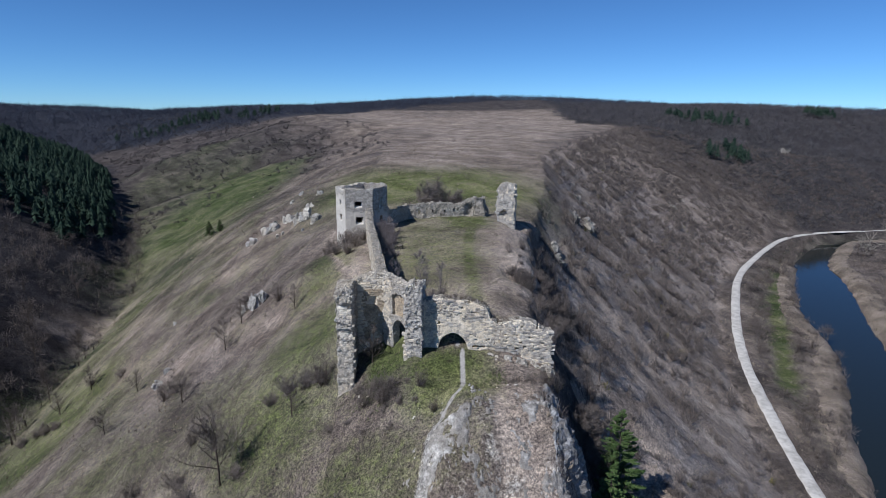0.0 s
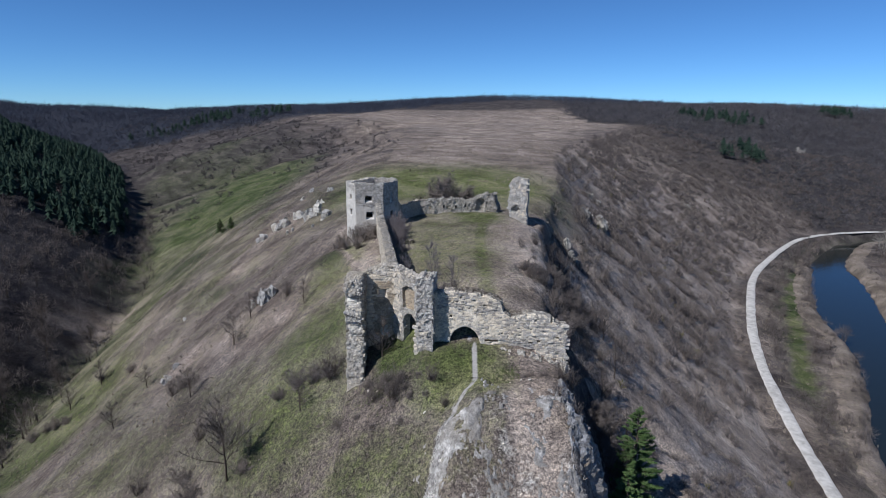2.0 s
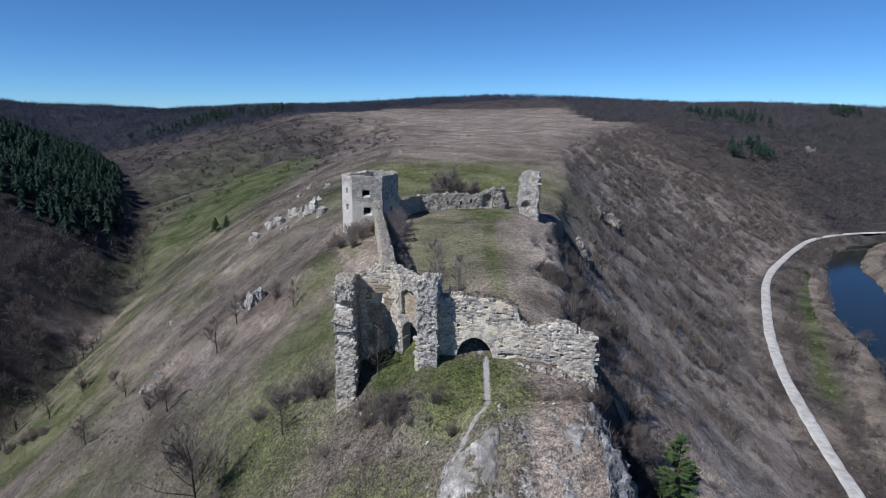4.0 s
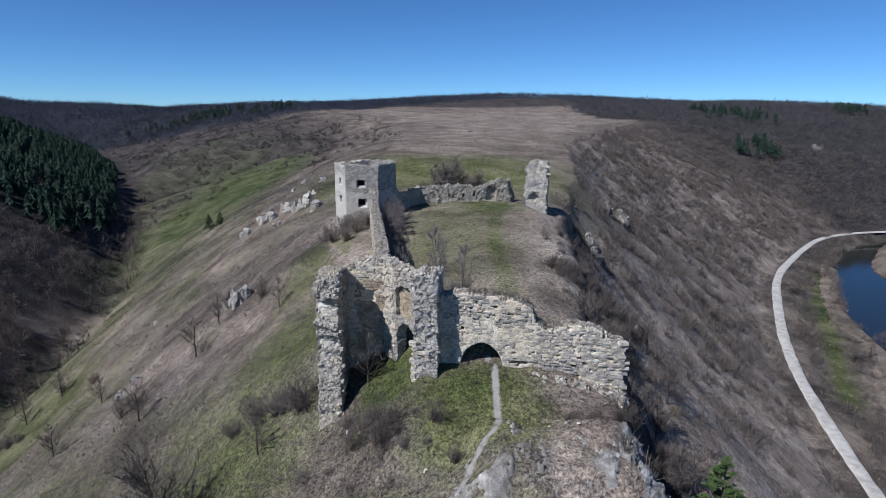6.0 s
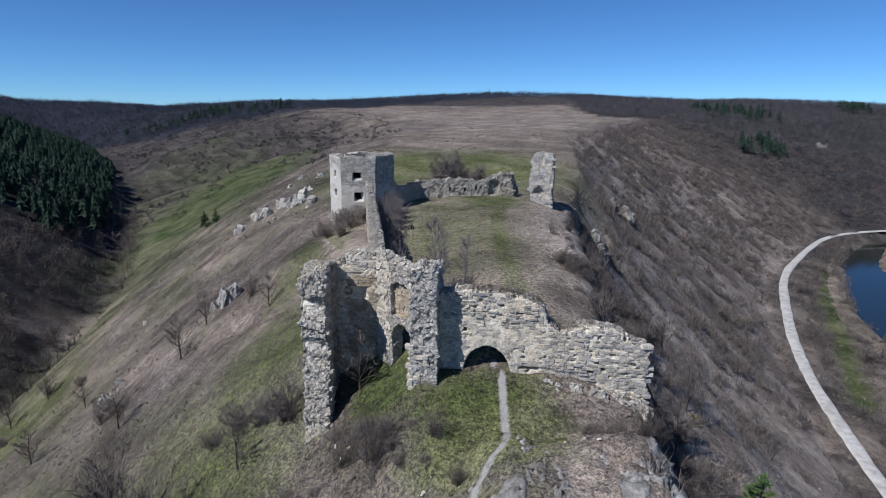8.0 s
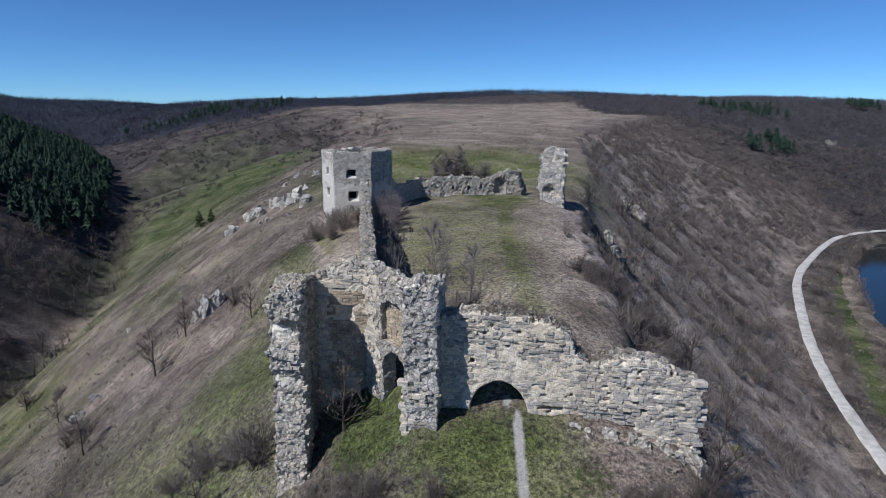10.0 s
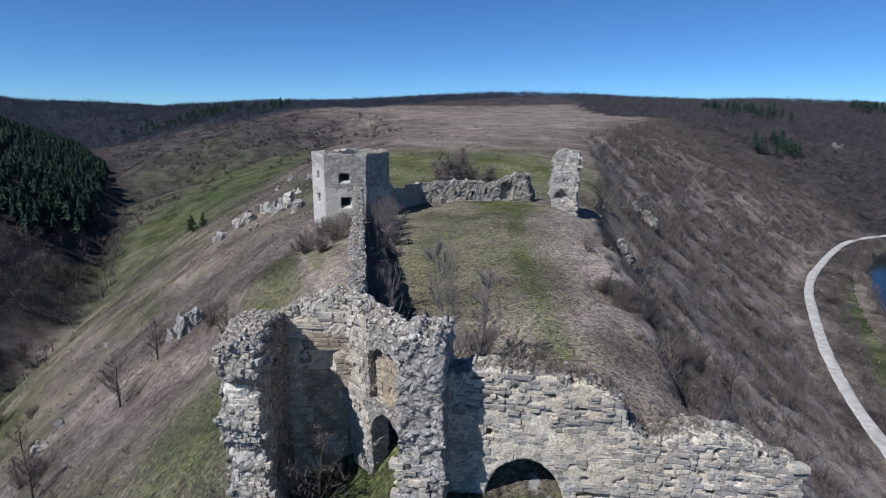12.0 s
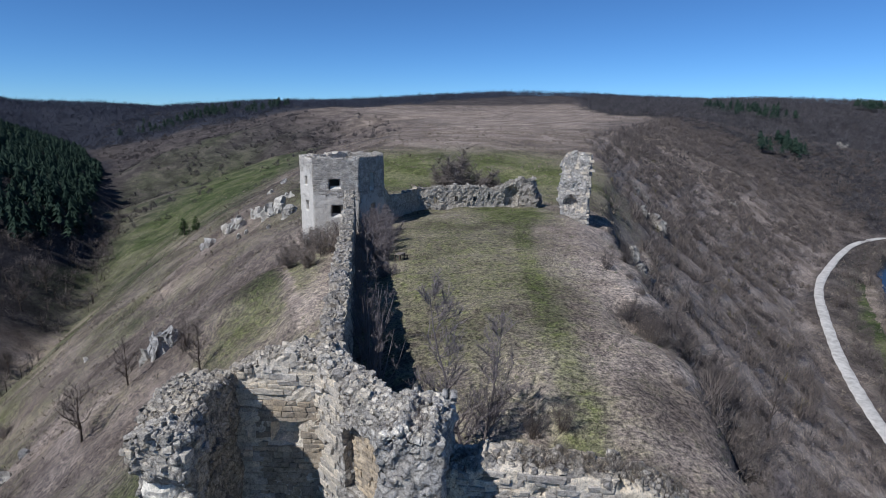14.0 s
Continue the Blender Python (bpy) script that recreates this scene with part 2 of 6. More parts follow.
FOOTPATH = [(1.3, 52), (1.9, 50.2), (2.0, 47), (1.9, 44.8), (1.3, 43.6), (0.6, 42.6), (0.1, 41.6), (-0.3, 40.6)]


# heights of the far ridge by bearing from the castle (degrees east of north)
RIDGE = [(-60, 38), (-40.7, 36), (-38.6, 35), (-36.8, 29.5), (-32, 28.5), (-29.5, 25.5), (-26.9, 22.5), (-24, 25), (-19.6, 26.5), (-11.7, 35), (-7.4, 41), (-3, 47), (3.7, 52.5), (6.7, 52), (8, 52.5), (10.2, 51), (13.8, 47), (18.7, 42.5), (21, 39), (24.6, 38.5), (29.3, 33.5), (35, 30.5), (60, 30)]
# a side ravine behind the green shoulder, and the brown nose beyond it
RAVINE = [(-215, 352, 4), (-186, 390, 20), (-142, 410, 22), (-102, 437, 16), (-66, 472, 7), (-40, 510, 0)]
NOSE = [(-262, 430, 0), (-232, 452, 9), (-180, 505, 9), (-140, 560, 5), (-100, 620, 0)]


YARD_TRACK = [(2.2, 53), (3.6, 60), (3.5, 68), (3.4, 78), (3.9, 89), (5.2, 102), (8.5, 114), (7.5, 126), (8, 140), (16, 165), (21, 215), (38, 300), (50, 450)]


def along(line, x, y, n=3):
    """Distance to a polyline and the value carried at its nearest point."""
    pts = np.array(line, dtype=float)
    best = np.full(x.shape, 1e18)
    val = np.zeros(x.shape)
    for a, b in zip(pts[:-1], pts[1:]):
        dx, dy = b[0] - a[0], b[1] - a[1]
        s = np.clip(((x - a[0]) * dx + (y - a[1]) * dy) / (dx * dx + dy * dy), 0, 1)
        d = (x - a[0] - s * dx) ** 2 + (y - a[1] - s * dy) ** 2
        closer = d < best
        best = np.where(closer, d, best)
        if n == 3:
            val = np.where(closer, a[2] + s * (b[2] - a[2]), val)
    return np.sqrt(best), val


def inside(poly, x, y):
    ok = np.zeros(x.shape, dtype=bool)
    for a, b in zip(poly, poly[1:] + poly[:1]):
        if a[1] != b[1]:
            cross = ((a[1] > y) != (b[1] > y)) & (x < (b[0] - a[0]) * (y - a[1]) / (b[1] - a[1]) + a[0])
            ok ^= cross
    return ok


def ripple(x, y, wave, seed):
    """Smooth pseudo-random relief of about -1 to 1 from rotated sines."""
    out = np.zeros(x.shape)
    for k in range(6):
        a = seed * 1.7 + k * 2.4
        f = (0.7 + 0.33 * k) * 6.283 / wave
        out += np.sin((x * math.cos(a) + y * math.sin(a)) * f + seed * 3.1 + k * 5.3 + 1.3 * np.sin((x * math.sin(a) - y * math.cos(a)) * f * 0.6 + k)) / (1 + 0.35 * k)
    return out / 3.0


CREST = BROW_LEFT + BROW_RIGHT[::-1]
SPUR = FOOT + [(3600, 4000, 0), (-3600, 4000, 0), (-3600, 2000, 0)]


def ground(x, y):
    x, y = np.broadcast_arrays(np.asarray(x, dtype=float), np.asarray(y, dtype=float))
    wx = x + (1.3 * ripple(x, y, 24, 31) * np.clip((y - 72) / 15, 0, 1) + 0.5 * ripple(x, y, 7, 33) * np.clip((y - 54) / 6, 0, 1))
    dl, zl = along(BROW_LEFT, wx, y)
    dr, zr = along(BROW_RIGHT, wx, y)
    df, zf = along(FOOT, x, y)
    dw, zw = along(FAR_BROW, x, y)
    top = inside(CREST, wx, y)
    spur = inside(SPUR, x, y)
    # crown of the spur
    zt = (zl * dr + zr * dl) / (dl + dr + 1e-6)
    w = np.minimum(dl, dr)
    zt = zt + 2.3 * (1 - np.exp(-w / np.where(dr < dl, 2.2, 5.0))) * np.exp(-((y - 85) / 60.0) ** 4) * np.clip((y - 46) / 12, 0.1, 1) + 1.5 * (1 - np.exp(-w / 25.0)) * (y > 150)
    # flanks
    right = dr < dl
    dc, zc = np.where(right, dr, dl), np.where(right, zr, zl)
    f = dc / (dc + df + 1e-6)
    p = np.where(right, 0.9 + 0.5 * np.clip((y - 180) / 150, 0, 1), 1.0 + 0.4 * np.clip((y - 100) / 60, 0, 1) - 0.35 * np.clip((y - 210) / 100, 0, 1))
    zs = zc + (zf - zc) * np.clip(f, 1e-9, 1) ** p
    zs -= np.where(right, 3.0 * (1 - np.exp(-dc / 1.1)) * np.clip(df / 25, 0, 1) * np.clip((y - 53) / 5, 0, 1) * (0.12 + 0.88 * np.clip((y - 78) / 8, 0, 1)) * np.clip((135 - y) / 20, 0, 1), 0)
    gully = np.clip(dc / 10, 0, 1) * np.clip(df / 12, 0, 1)
    zs += gully * np.where(right, 1.0, 0.55) * (0.75 * ripple(x * 0.35 + y * 0.15, y, 21, 51) + 0.32 * ripple(x * 0.4, y, 7, 52)) * np.clip(2 - np.hypot(x, y) / 250, 0.3, 1)
    zs += ripple(x, y, 60, 1) * np.clip(dc / 25, 0, 1) * np.clip(df / 25, 0, 1) * 1.6
    # beyond the foot: the wooded hill on one side, the flood plain on the other
    g = df / (df + dw + 1e-6)
    west = x < np.interp(y, (-60, 600), (0, 0))
    zh = zf + (zw - zf) * g ** 0.8 + ripple(x, y, 170, 4) * 5 * np.clip(df / 80, 0, 1)
    zh = np.where(inside(FAR_BROW + [(-3600, -600, 0)], x, y), zw + np.clip(dw / 400, 0, 1) * 5, zh)
    driv, half = along(RIVER, x, y)
    zp = -41 - 2.6 * np.clip(df / 18, 0, 1) + 0.5 * ripple(x, y, 40, 2) * np.clip(df / 10, 0, 1)
    zp = np.where(driv < half + 6, np.minimum(zp, -47.6 + np.clip((driv - half + 1) / 4, 0, 1) * 4.0), zp)
    zp += np.clip((x - 330 - 0.3 * y) / 600, 0, 1) * 60
    z = np.where(top, zt, np.where(spur, zs, np.where(west, zh, zp)))
    # ravine and nose of the side valley
    dv, deep = along(RAVINE, x, y)
    dn, tall = along(NOSE, x, y)
    z = np.where(spur, z - deep * np.exp(-(dv / 23) ** 2) + tall * np.exp(-(dn / 26) ** 2), z)
    # the far ridge
    r = np.hypot(x, y)
    rise = np.clip((r - 700) / 360, 0, 1)
    rise = rise * rise * (3 - 2 * rise)
    crest = np.interp(np.degrees(np.arctan2(x, y)), [a for a, _ in RIDGE], [h for _, h in RIDGE])
    z = z + rise * (crest + 1.5 * ripple(x, y, 140, 71) - 0.012 * np.clip(r - 1080, 0, None) - z)
    # road bench at the foot of the slope
    dd, _ = along([(a, b, 0) for a, b in ROAD], x, y)
    z = np.where(dd < 9, -41.15 + (z + 41.15) * np.clip((dd - 3.5) / 5.5, 0, 1), z)
    z = z - 9.0 * np.exp(-((x - 18.6) / 5.6) ** 2 - ((y - 45) / 14) ** 2)
    z = z - 0.7 * np.exp(-((x + 4.6) / 1.6) ** 2 - ((y - 52.8) / 1.6) ** 2) - 1.2 * np.exp(-((x + 10) / 3) ** 2 - ((y - 50) / 3) ** 2)
    z = z - 1.5 * np.exp(-((x - 9.6) / 1.5) ** 2 - ((y - 71.3) / 1.7) ** 2)
    z = z - 1.6 * np.exp(-((x + 19) / 3.5) ** 2 - ((y - 96.5) / 4.5) ** 2)
    z = z - 1.3 * np.exp(-((x - 13.2) / 2.0) ** 2 - ((y - 103) / 3.0) ** 2)
    # rocky knoll below the gate, with a sheer east side
    side = np.where(x > 5.5, 2.0 * np.clip(x - 9.0, 0, None) ** 1.25, 0.35 * np.clip(2.3 - x, 0, None) ** 1.6)
    zk = 7.8 - 0.9 * np.clip(40.5 - y, 0, None) - side + 0.45 * ripple(x, y, 6, 3) + 0.2 * ripple(x, y, 2.2, 6)
    z = np.where((y < 46.5) & (y > 20), np.maximum(z, zk - 3 * np.clip(y - 45, 0, 2)), z)
    return z


def lay(x, y):
    return float(ground(np.array([x]), np.array([y]))[0])


def spread(lo, a, b, hi, step, growth):
    mid = list(np.arange(a, b + 1e-6, step))
    s, v, up = step, mid[-1], []
    while v < hi:
        s *= growth
        v += s
        up.append(v)
    s, v, down = step, mid[0], []
    while v > lo:
        s *= growth
        v -= s
        down.append(v)
    return np.array(down[::-1] + mid + up)


def mesh_object(name, verts, faces, material, smooth=True):
    me = bpy.data.meshes.new(name)
    me.from_pydata(verts, [], faces)
    if smooth:
        me.polygons.foreach_set("use_smooth", [True] * len(me.polygons))
    me.materials.append(material)
    me.update()
    return new(name, me)


def smooth_line(line, steps=10):
    out = []
    for i in range(len(line) - 1):
        p = [Vector(line[min(max(i + k, 0), len(line) - 1)]) for k in (-1, 0, 1, 2)]
        for k in range(steps):
            s = k / steps
            out.append(0.5 * (2 * p[1] + (p[2] - p[0]) * s + (2 * p[0] - 5 * p[1] + 4 * p[2] - p[3]) * s * s + (3 * p[1] - p[0] - 3 * p[2] + p[3]) * s ** 3))
    return out + [Vector(line[-1])]


def wooded(x, y, stray):
    """1 where leafless woods stand: the far hills, the upland and the side valley."""
    spur = inside(SPUR, x, y)
    edge = 22 * ripple(x, y, 90, 22) + stray
    bearing = np.degrees(np.arctan2(x, y))
    west = spur & (y > np.interp(x, (-420, -366, -245, -160, -124, -110, -89, -30, 66, 125), (590, 610, 630, 620, 640, 720, 805, 880, 945, 960)) + edge) & (bearing < 6.9)
    east = spur & (bearing > 6) & (x > np.interp(y, (345, 365, 413, 432, 447, 516, 779, 1043), (240, 218, 208, 190, 158, 116, 135, 190)) + 0.6 * edge)
    strip = spur & (bearing > 6) & (bearing < 12) & (np.hypot(x, y) > 1030 + edge)
    return np.where(west | east | strip | (~spur & (x < 0)), 1.0, 0.0)


def build_ground():
    xs = spread(-3300, -40, 24, 3300, 0.42, 1.045)
    ys = spread(-400, 33, 114, 3600, 0.48, 1.045)
    gx, gy = np.meshgrid(xs, ys)
    z = ground(gx, gy)
    near = (np.abs(gx) < 150) & (gy < 300)
    z = z + near * (0.10 * ripple(gx, gy, 2.3, 7) + 0.16 * ripple(gx, gy, 6.5, 9)) * np.clip(z + 40, 0, 1)
    ny, nx = gx.shape
    verts = np.stack([gx.ravel(), gy.ravel(), z.ravel()], 1)
    i = np.arange(ny * nx).reshape(ny, nx)
    faces = np.stack([i[:-1, :-1], i[:-1, 1:], i[1:, 1:], i[1:, :-1]], -1).reshape(-1, 4)
    ob = mesh_object("ground", verts.tolist(), faces.tolist(), GROUND)
    x, y = gx.ravel(), gy.ravel()
    zz = z.ravel()
    ramp01 = lambda v, lo, hi: np.clip((v - lo) / (hi - lo), 0, 1)
    dl, _ = along(BROW_LEFT, x, y)
    dr, _ = along(BROW_RIGHT, x, y)
    df, _ = along(FOOT, x, y)
    top, spur = inside(CREST, x, y), inside(SPUR, x, y)
    rel = ripple(x, y, 24, 5)
    green = 0.55 * np.exp(-((x + 2) / 9.5) ** 4 - ((y - 88) / 38) ** 4)
    green = np.maximum(green, 0.95 * np.exp(-((x + 4) / 32) ** 4 - ((y - 150) / 32) ** 2))
    green = np.maximum(green, 1.1 * np.exp(-((x - 3.5) / 5.5) ** 2 - ((y - 104) / 10) ** 2))
    green = np.maximum(green, 0.95 * np.exp(-((x - 0.6) / 4.6) ** 4 - ((y - 46.5) / 4.5) ** 4))
    green = np.maximum(green, 0.66 * np.exp(-((x + 17) / 8) ** 4 - ((y - 58) / 14) ** 4))
    green = np.maximum(green, 0.8 * np.exp(-((x + 118 + (y - 300) * 0.1) / 40) ** 4 - ((y - 300) / 100) ** 4))
    green = np.maximum(green, (0.36 + 0.3 * ripple(x, y, 70, 41)) * np.exp(-((x + 150 + (y - 300) * 0.25) / 75) ** 4 - ((y - 330) / 190) ** 4) * spur)
    green = np.maximum(green, 0.55 * np.exp(-((x + 100) / 16) ** 4 - ((y - 150) / 100) ** 4))
    green = np.maximum(green, 1.0 * np.exp(-((x + 5) / 2.6) ** 4 - ((y - 51.5) / 3.5) ** 4))
    green = np.maximum(green, 0.66 * np.exp(-((x + 6.5) / 6) ** 4 - ((y - 39.5) / 4.8) ** 4))
    dd, _ = along([(a, b, 0) for a, b in ROAD], x, y)
    driv, half = along(RIVER, x, y)
    dm, _ = along(RIVER_MEADOW, x, y, 2)
    green = np.maximum(green, np.maximum(0.3 * np.exp(-((dd - 12) / 8.0) ** 2), 1.0 * np.exp(-(dm / 2.6) ** 4)) * (~spur))
    dt, _ = along([(a, b, 0) for a, b in YARD_TRACK], x, y)
    green = np.maximum(green, 0.75 * np.exp(-((dt - 0.2) / 1.3) ** 2) * (y < 112))
    green = np.clip(green + 0.12 * rel * (green > 0.2), 0, 1)
    right_flank = spur & ~top & (dr < dl)
    dark_tone = np.where(right_flank, (0.04 - 0.12 * rel) * ramp01(dr, 1, 14) + 0.55 * ramp01(y + 0.25 * x, 320, 420), 0.4 + 0.45 * ripple(x * 0.3, y + 0.55 * x, 26, 21) + 0.35 * ramp01(y, 180, 300))
    dark_tone = np.where(~spur & (x < 0), 1.0, dark_tone)
    dark_tone = np.where(np.hypot(x, y) > 420, 0.9, dark_tone)
    rim = np.minimum(dl, dr) + 14 * ripple(x, y, 55, 61) + 8 * ripple(x, y, 21, 62)
    dark_tone = np.where(y > 230, dark_tone * (0.25 + 0.75 * ramp01(rim, 0, 55)), dark_tone)
    dark_tone = np.where(top & (y < 800), 0.3 * (1 - ramp01(rim, 0, 30)) * ramp01(y, 230, 330), dark_tone)
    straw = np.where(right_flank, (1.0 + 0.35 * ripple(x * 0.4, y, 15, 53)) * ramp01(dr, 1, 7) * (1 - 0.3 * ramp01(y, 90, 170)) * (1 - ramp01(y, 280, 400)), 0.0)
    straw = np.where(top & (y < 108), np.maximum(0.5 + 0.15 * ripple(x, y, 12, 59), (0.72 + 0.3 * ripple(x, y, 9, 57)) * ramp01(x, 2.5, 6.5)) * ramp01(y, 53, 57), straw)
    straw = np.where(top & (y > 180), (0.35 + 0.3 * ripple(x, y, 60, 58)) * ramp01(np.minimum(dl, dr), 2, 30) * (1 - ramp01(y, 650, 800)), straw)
    green = np.maximum(green, np.where(spur & ~top & (dl < dr) & (y < 200), 0.28 + 0.3 * ripple(x, y, 21, 54) - 0.25 * ramp01(x, -60, -25) * ramp01(y, 70, 90), 0))
    green = np.maximum(green, 0.7 * np.exp(-((x + 84) / 14) ** 4 - ((y - 105) / 22) ** 4))
    green = np.maximum(green, 0.6 * np.exp(-((x + 18) / 5) ** 4 - ((y - 84) / 11) ** 4) * (dl > 0.5))
    green = np.maximum(green, 0.55 * np.exp(-((x - 10) / 2.2) ** 4 - ((y - 54) / 2.2) ** 4))
    glade = np.exp(-((x + 118) / 10) ** 4 - ((y - 178 - 0.8 * (x + 118)) / 12) ** 4)
    straw, dark_tone = np.maximum(straw, 0.3 * glade), dark_tone * (1 - glade)
    rock = (0.1 + 0.35 * ripple(x, y, 3.4, 8) + 0.16 * np.clip((40.5 - y) / 3, 0, 1)) * np.exp(-((x - 4.5) / 5.5) ** 4 - ((y - 38.0) / 5.0) ** 4)
    rock = np.clip(rock + 0.85 * np.exp(-((x + 1 - (y - 39) * 0.3) / 0.6) ** 2 - ((y - 38.5) / 3) ** 4), 0, 1)
    rock = np.clip(rock + 0.25 * np.exp(-((x - 10.6) / 1.8) ** 4 - ((y - 40) / 5) ** 4) + 0.25 * ripple(x, y, 2.5, 19) * (np.abs(x - 10.6) < 2) * (np.abs(y - 40) < 5), 0, 1)
    dp, _ = along([(q.x, q.y, 0) for q in smooth_line(FOOTPATH, 5)], x, y)
    dust = np.maximum(np.clip(1.3 - dp / 0.22, 0, 1) * 0.95, 0.3 * np.exp(-(dt / (0.4 + y * 0.002)) ** 2) * (y > 116) * (y < 420))
    ds, _ = along([(-139, 370, 0), (-128, 348, 0), (-124, 331, 0), (-112, 305, 0), (-105, 290, 0)], x, y)
    dust = np.maximum(dust, 0.55 * np.exp(-(ds / 0.9) ** 2))
    # dark soil of the east hollow, deepened with painted shade
    shaded_soil = np.exp(-((x - 15.2) / 5.2) ** 4 - ((y - 46) / 12) ** 4)
    dark_tone, straw, green = np.maximum(dark_tone, 0.95 * shaded_soil), straw * (1 - shaded_soil), green * (1 - shaded_soil)
    heath = spur & ~top & (dl < dr) & (y < 150)
    straw = np.where(heath, np.clip(0.14 + 0.42 * ripple(0.3 * (x - y), 0.7 * (x + y), 17, 77) + 0.25 * ripple(x, y, 9, 78), 0, 1), straw)
    dark_tone = np.where(heath, dark_tone * 0.85, dark_tone)
    # mask of the ground that takes the painted woodland shade
    shaded_floor = wooded(x, y, 0.0) * ((y > 330) | (x < -150)) * (x < 700)
    green, straw = green * (1 - shaded_floor), straw * (1 - shaded_floor)
    for name, v in (("shaded_floor", shaded_floor), ("hazy_floor", shaded_floor * (((x < 0) & (y > 470)) | (np.hypot(x, y) > 880))), ("green", green), ("dark_tone", np.clip(dark_tone, 0, 1)), ("rock", rock), ("straw", np.clip(straw, 0, 1)), ("dust", np.clip(dust, 0, 1))):
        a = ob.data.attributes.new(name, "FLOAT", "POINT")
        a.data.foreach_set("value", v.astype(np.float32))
    return tagged(ob, "dry spring grassland and bare slopes of a river valley", "ground", kind="structure")


build_ground()


def build_banks():
    """The two earthen banks that edge the water."""
    line = smooth_line(RIVER, 24)
    offs = ((-0.4, -46.6), (0.3, -45.7), (1.4, -44.5), (3.2, -43.35), (7.0, -43.3), (10.0, -44.2))
    for k in (-1, 1):
        verts, faces = [], []
        for i, p in enumerate(line):
            d = line[min(i + 1, len(line) - 1)] - line[max(i - 1, 0)]
            n = Vector((d.y, -d.x)).normalized()
            for o, z in offs:
                w = p.z + o + 0.9 * noise.noise((p.x * 0.13, p.y * 0.13, k * 3.0)) + 0.4 * noise.noise((p.x * 0.5, p.y * 0.5, o))
                verts.append((p.x + n.x * w * k, p.y + n.y * w * k, z + 0.3 * noise.noise((p.x * 0.3, p.y * 0.3, o + k))))
        m = len(offs)
        for i in range(len(line) - 1):
            for j in range(m - 1):
                f = (i * m + j, i * m + j + 1, (i + 1) * m + j + 1, (i + 1) * m + j)
                faces.append(f if k > 0 else f[::-1])
        ob = mesh_object("river_bank", verts, faces, GROUND)
        v = ob.data.attributes.new("green", "FLOAT", "POINT")
        v.data.foreach_set("value", [0.18] * len(verts))
        tagged(ob, "earthen river bank with dry grass", "river bank", kind="structure")


def build_river():
    pts = [Vector((a, b, 0)) for a, b, _ in RIVER]
    verts, faces = [], []
    for i, p in enumerate(pts):
        d = (pts[min(i + 1, len(pts) - 1)] - pts[max(i - 1, 0)]).normalized()
        s = Vector((d.y, -d.x, 0))
        h = RIVER[i][2] + 4
        for k in (-1, 1):
            verts.append((*(p + s * h * k).xy, -46.0))
    for i in range(len(pts) - 1):
        faces.append((2 * i, 2 * i + 1, 2 * i + 3, 2 * i + 2))
    return tagged(mesh_object("water", verts, faces, WATER), "dark blue slow river with a calm surface", "river", kind="structure")


build_river()
build_banks()


def build_road():
    line = []
    for a, b in zip(ROAD, ROAD[1:]):
        for k in range(24):
            line.append(Vector((a[0] + (b[0] - a[0]) * k / 24, a[1] + (b[1] - a[1]) * k / 24, 0)))
    for _ in range(120):
        line = [line[0]] + [(line[i - 1] + line[i] * 2 + line[i + 1]) / 4 for i in range(1, len(line) - 1)] + [line[-1]]
    offs = (-1.6, -1.25, -0.65, 0, 0.65, 1.25, 1.6)
    hs = (-0.35, 0.0, -0.04, 0.05, -0.04, 0.0, -0.35)
    verts, faces = [], []
    for i, p in enumerate(line):
        d = (line[min(i + 1, len(line) - 1)] - line[max(i - 1, 0)]).normalized()
        n = Vector((d.y, -d.x, 0))
        for o, h in zip(offs, hs):
            w = o * (1 + 0.22 * noise.noise((p.x * 0.35, p.y * 0.35, o)) + 0.12 * noise.noise((p.x * 0.05, p.y * 0.05, o)))
            verts.append((*(p + n * w).xy, -40.93 + h))
    m = len(offs)
    for i in range(len(line) - 1):
        for k in range(m - 1):
            faces.append((i * m + k, i * m + k + 1, (i + 1) * m + k + 1, (i + 1) * m + k))
    return tagged(mesh_object("road", verts, faces, GRAVEL), "pale dusty gravel road along the foot of the slope", "road", kind="structure")


def gravel_material():
    m, t, b = shader("pale_gravel", 1.0)
    col = ramp(t, noise_tex(t, 0.5, 6, 0.7), [(0.38, (0.38, 0.36, 0.325)), (0.5, (0.5, 0.475, 0.435)), (0.62, (0.6, 0.575, 0.53))])
    t.links.new(col, b.inputs["Base Color"])
    bump(t, b, noise_tex(t, 4.0, 5), 0.05)
    return m


GRAVEL = gravel_material()
build_road()


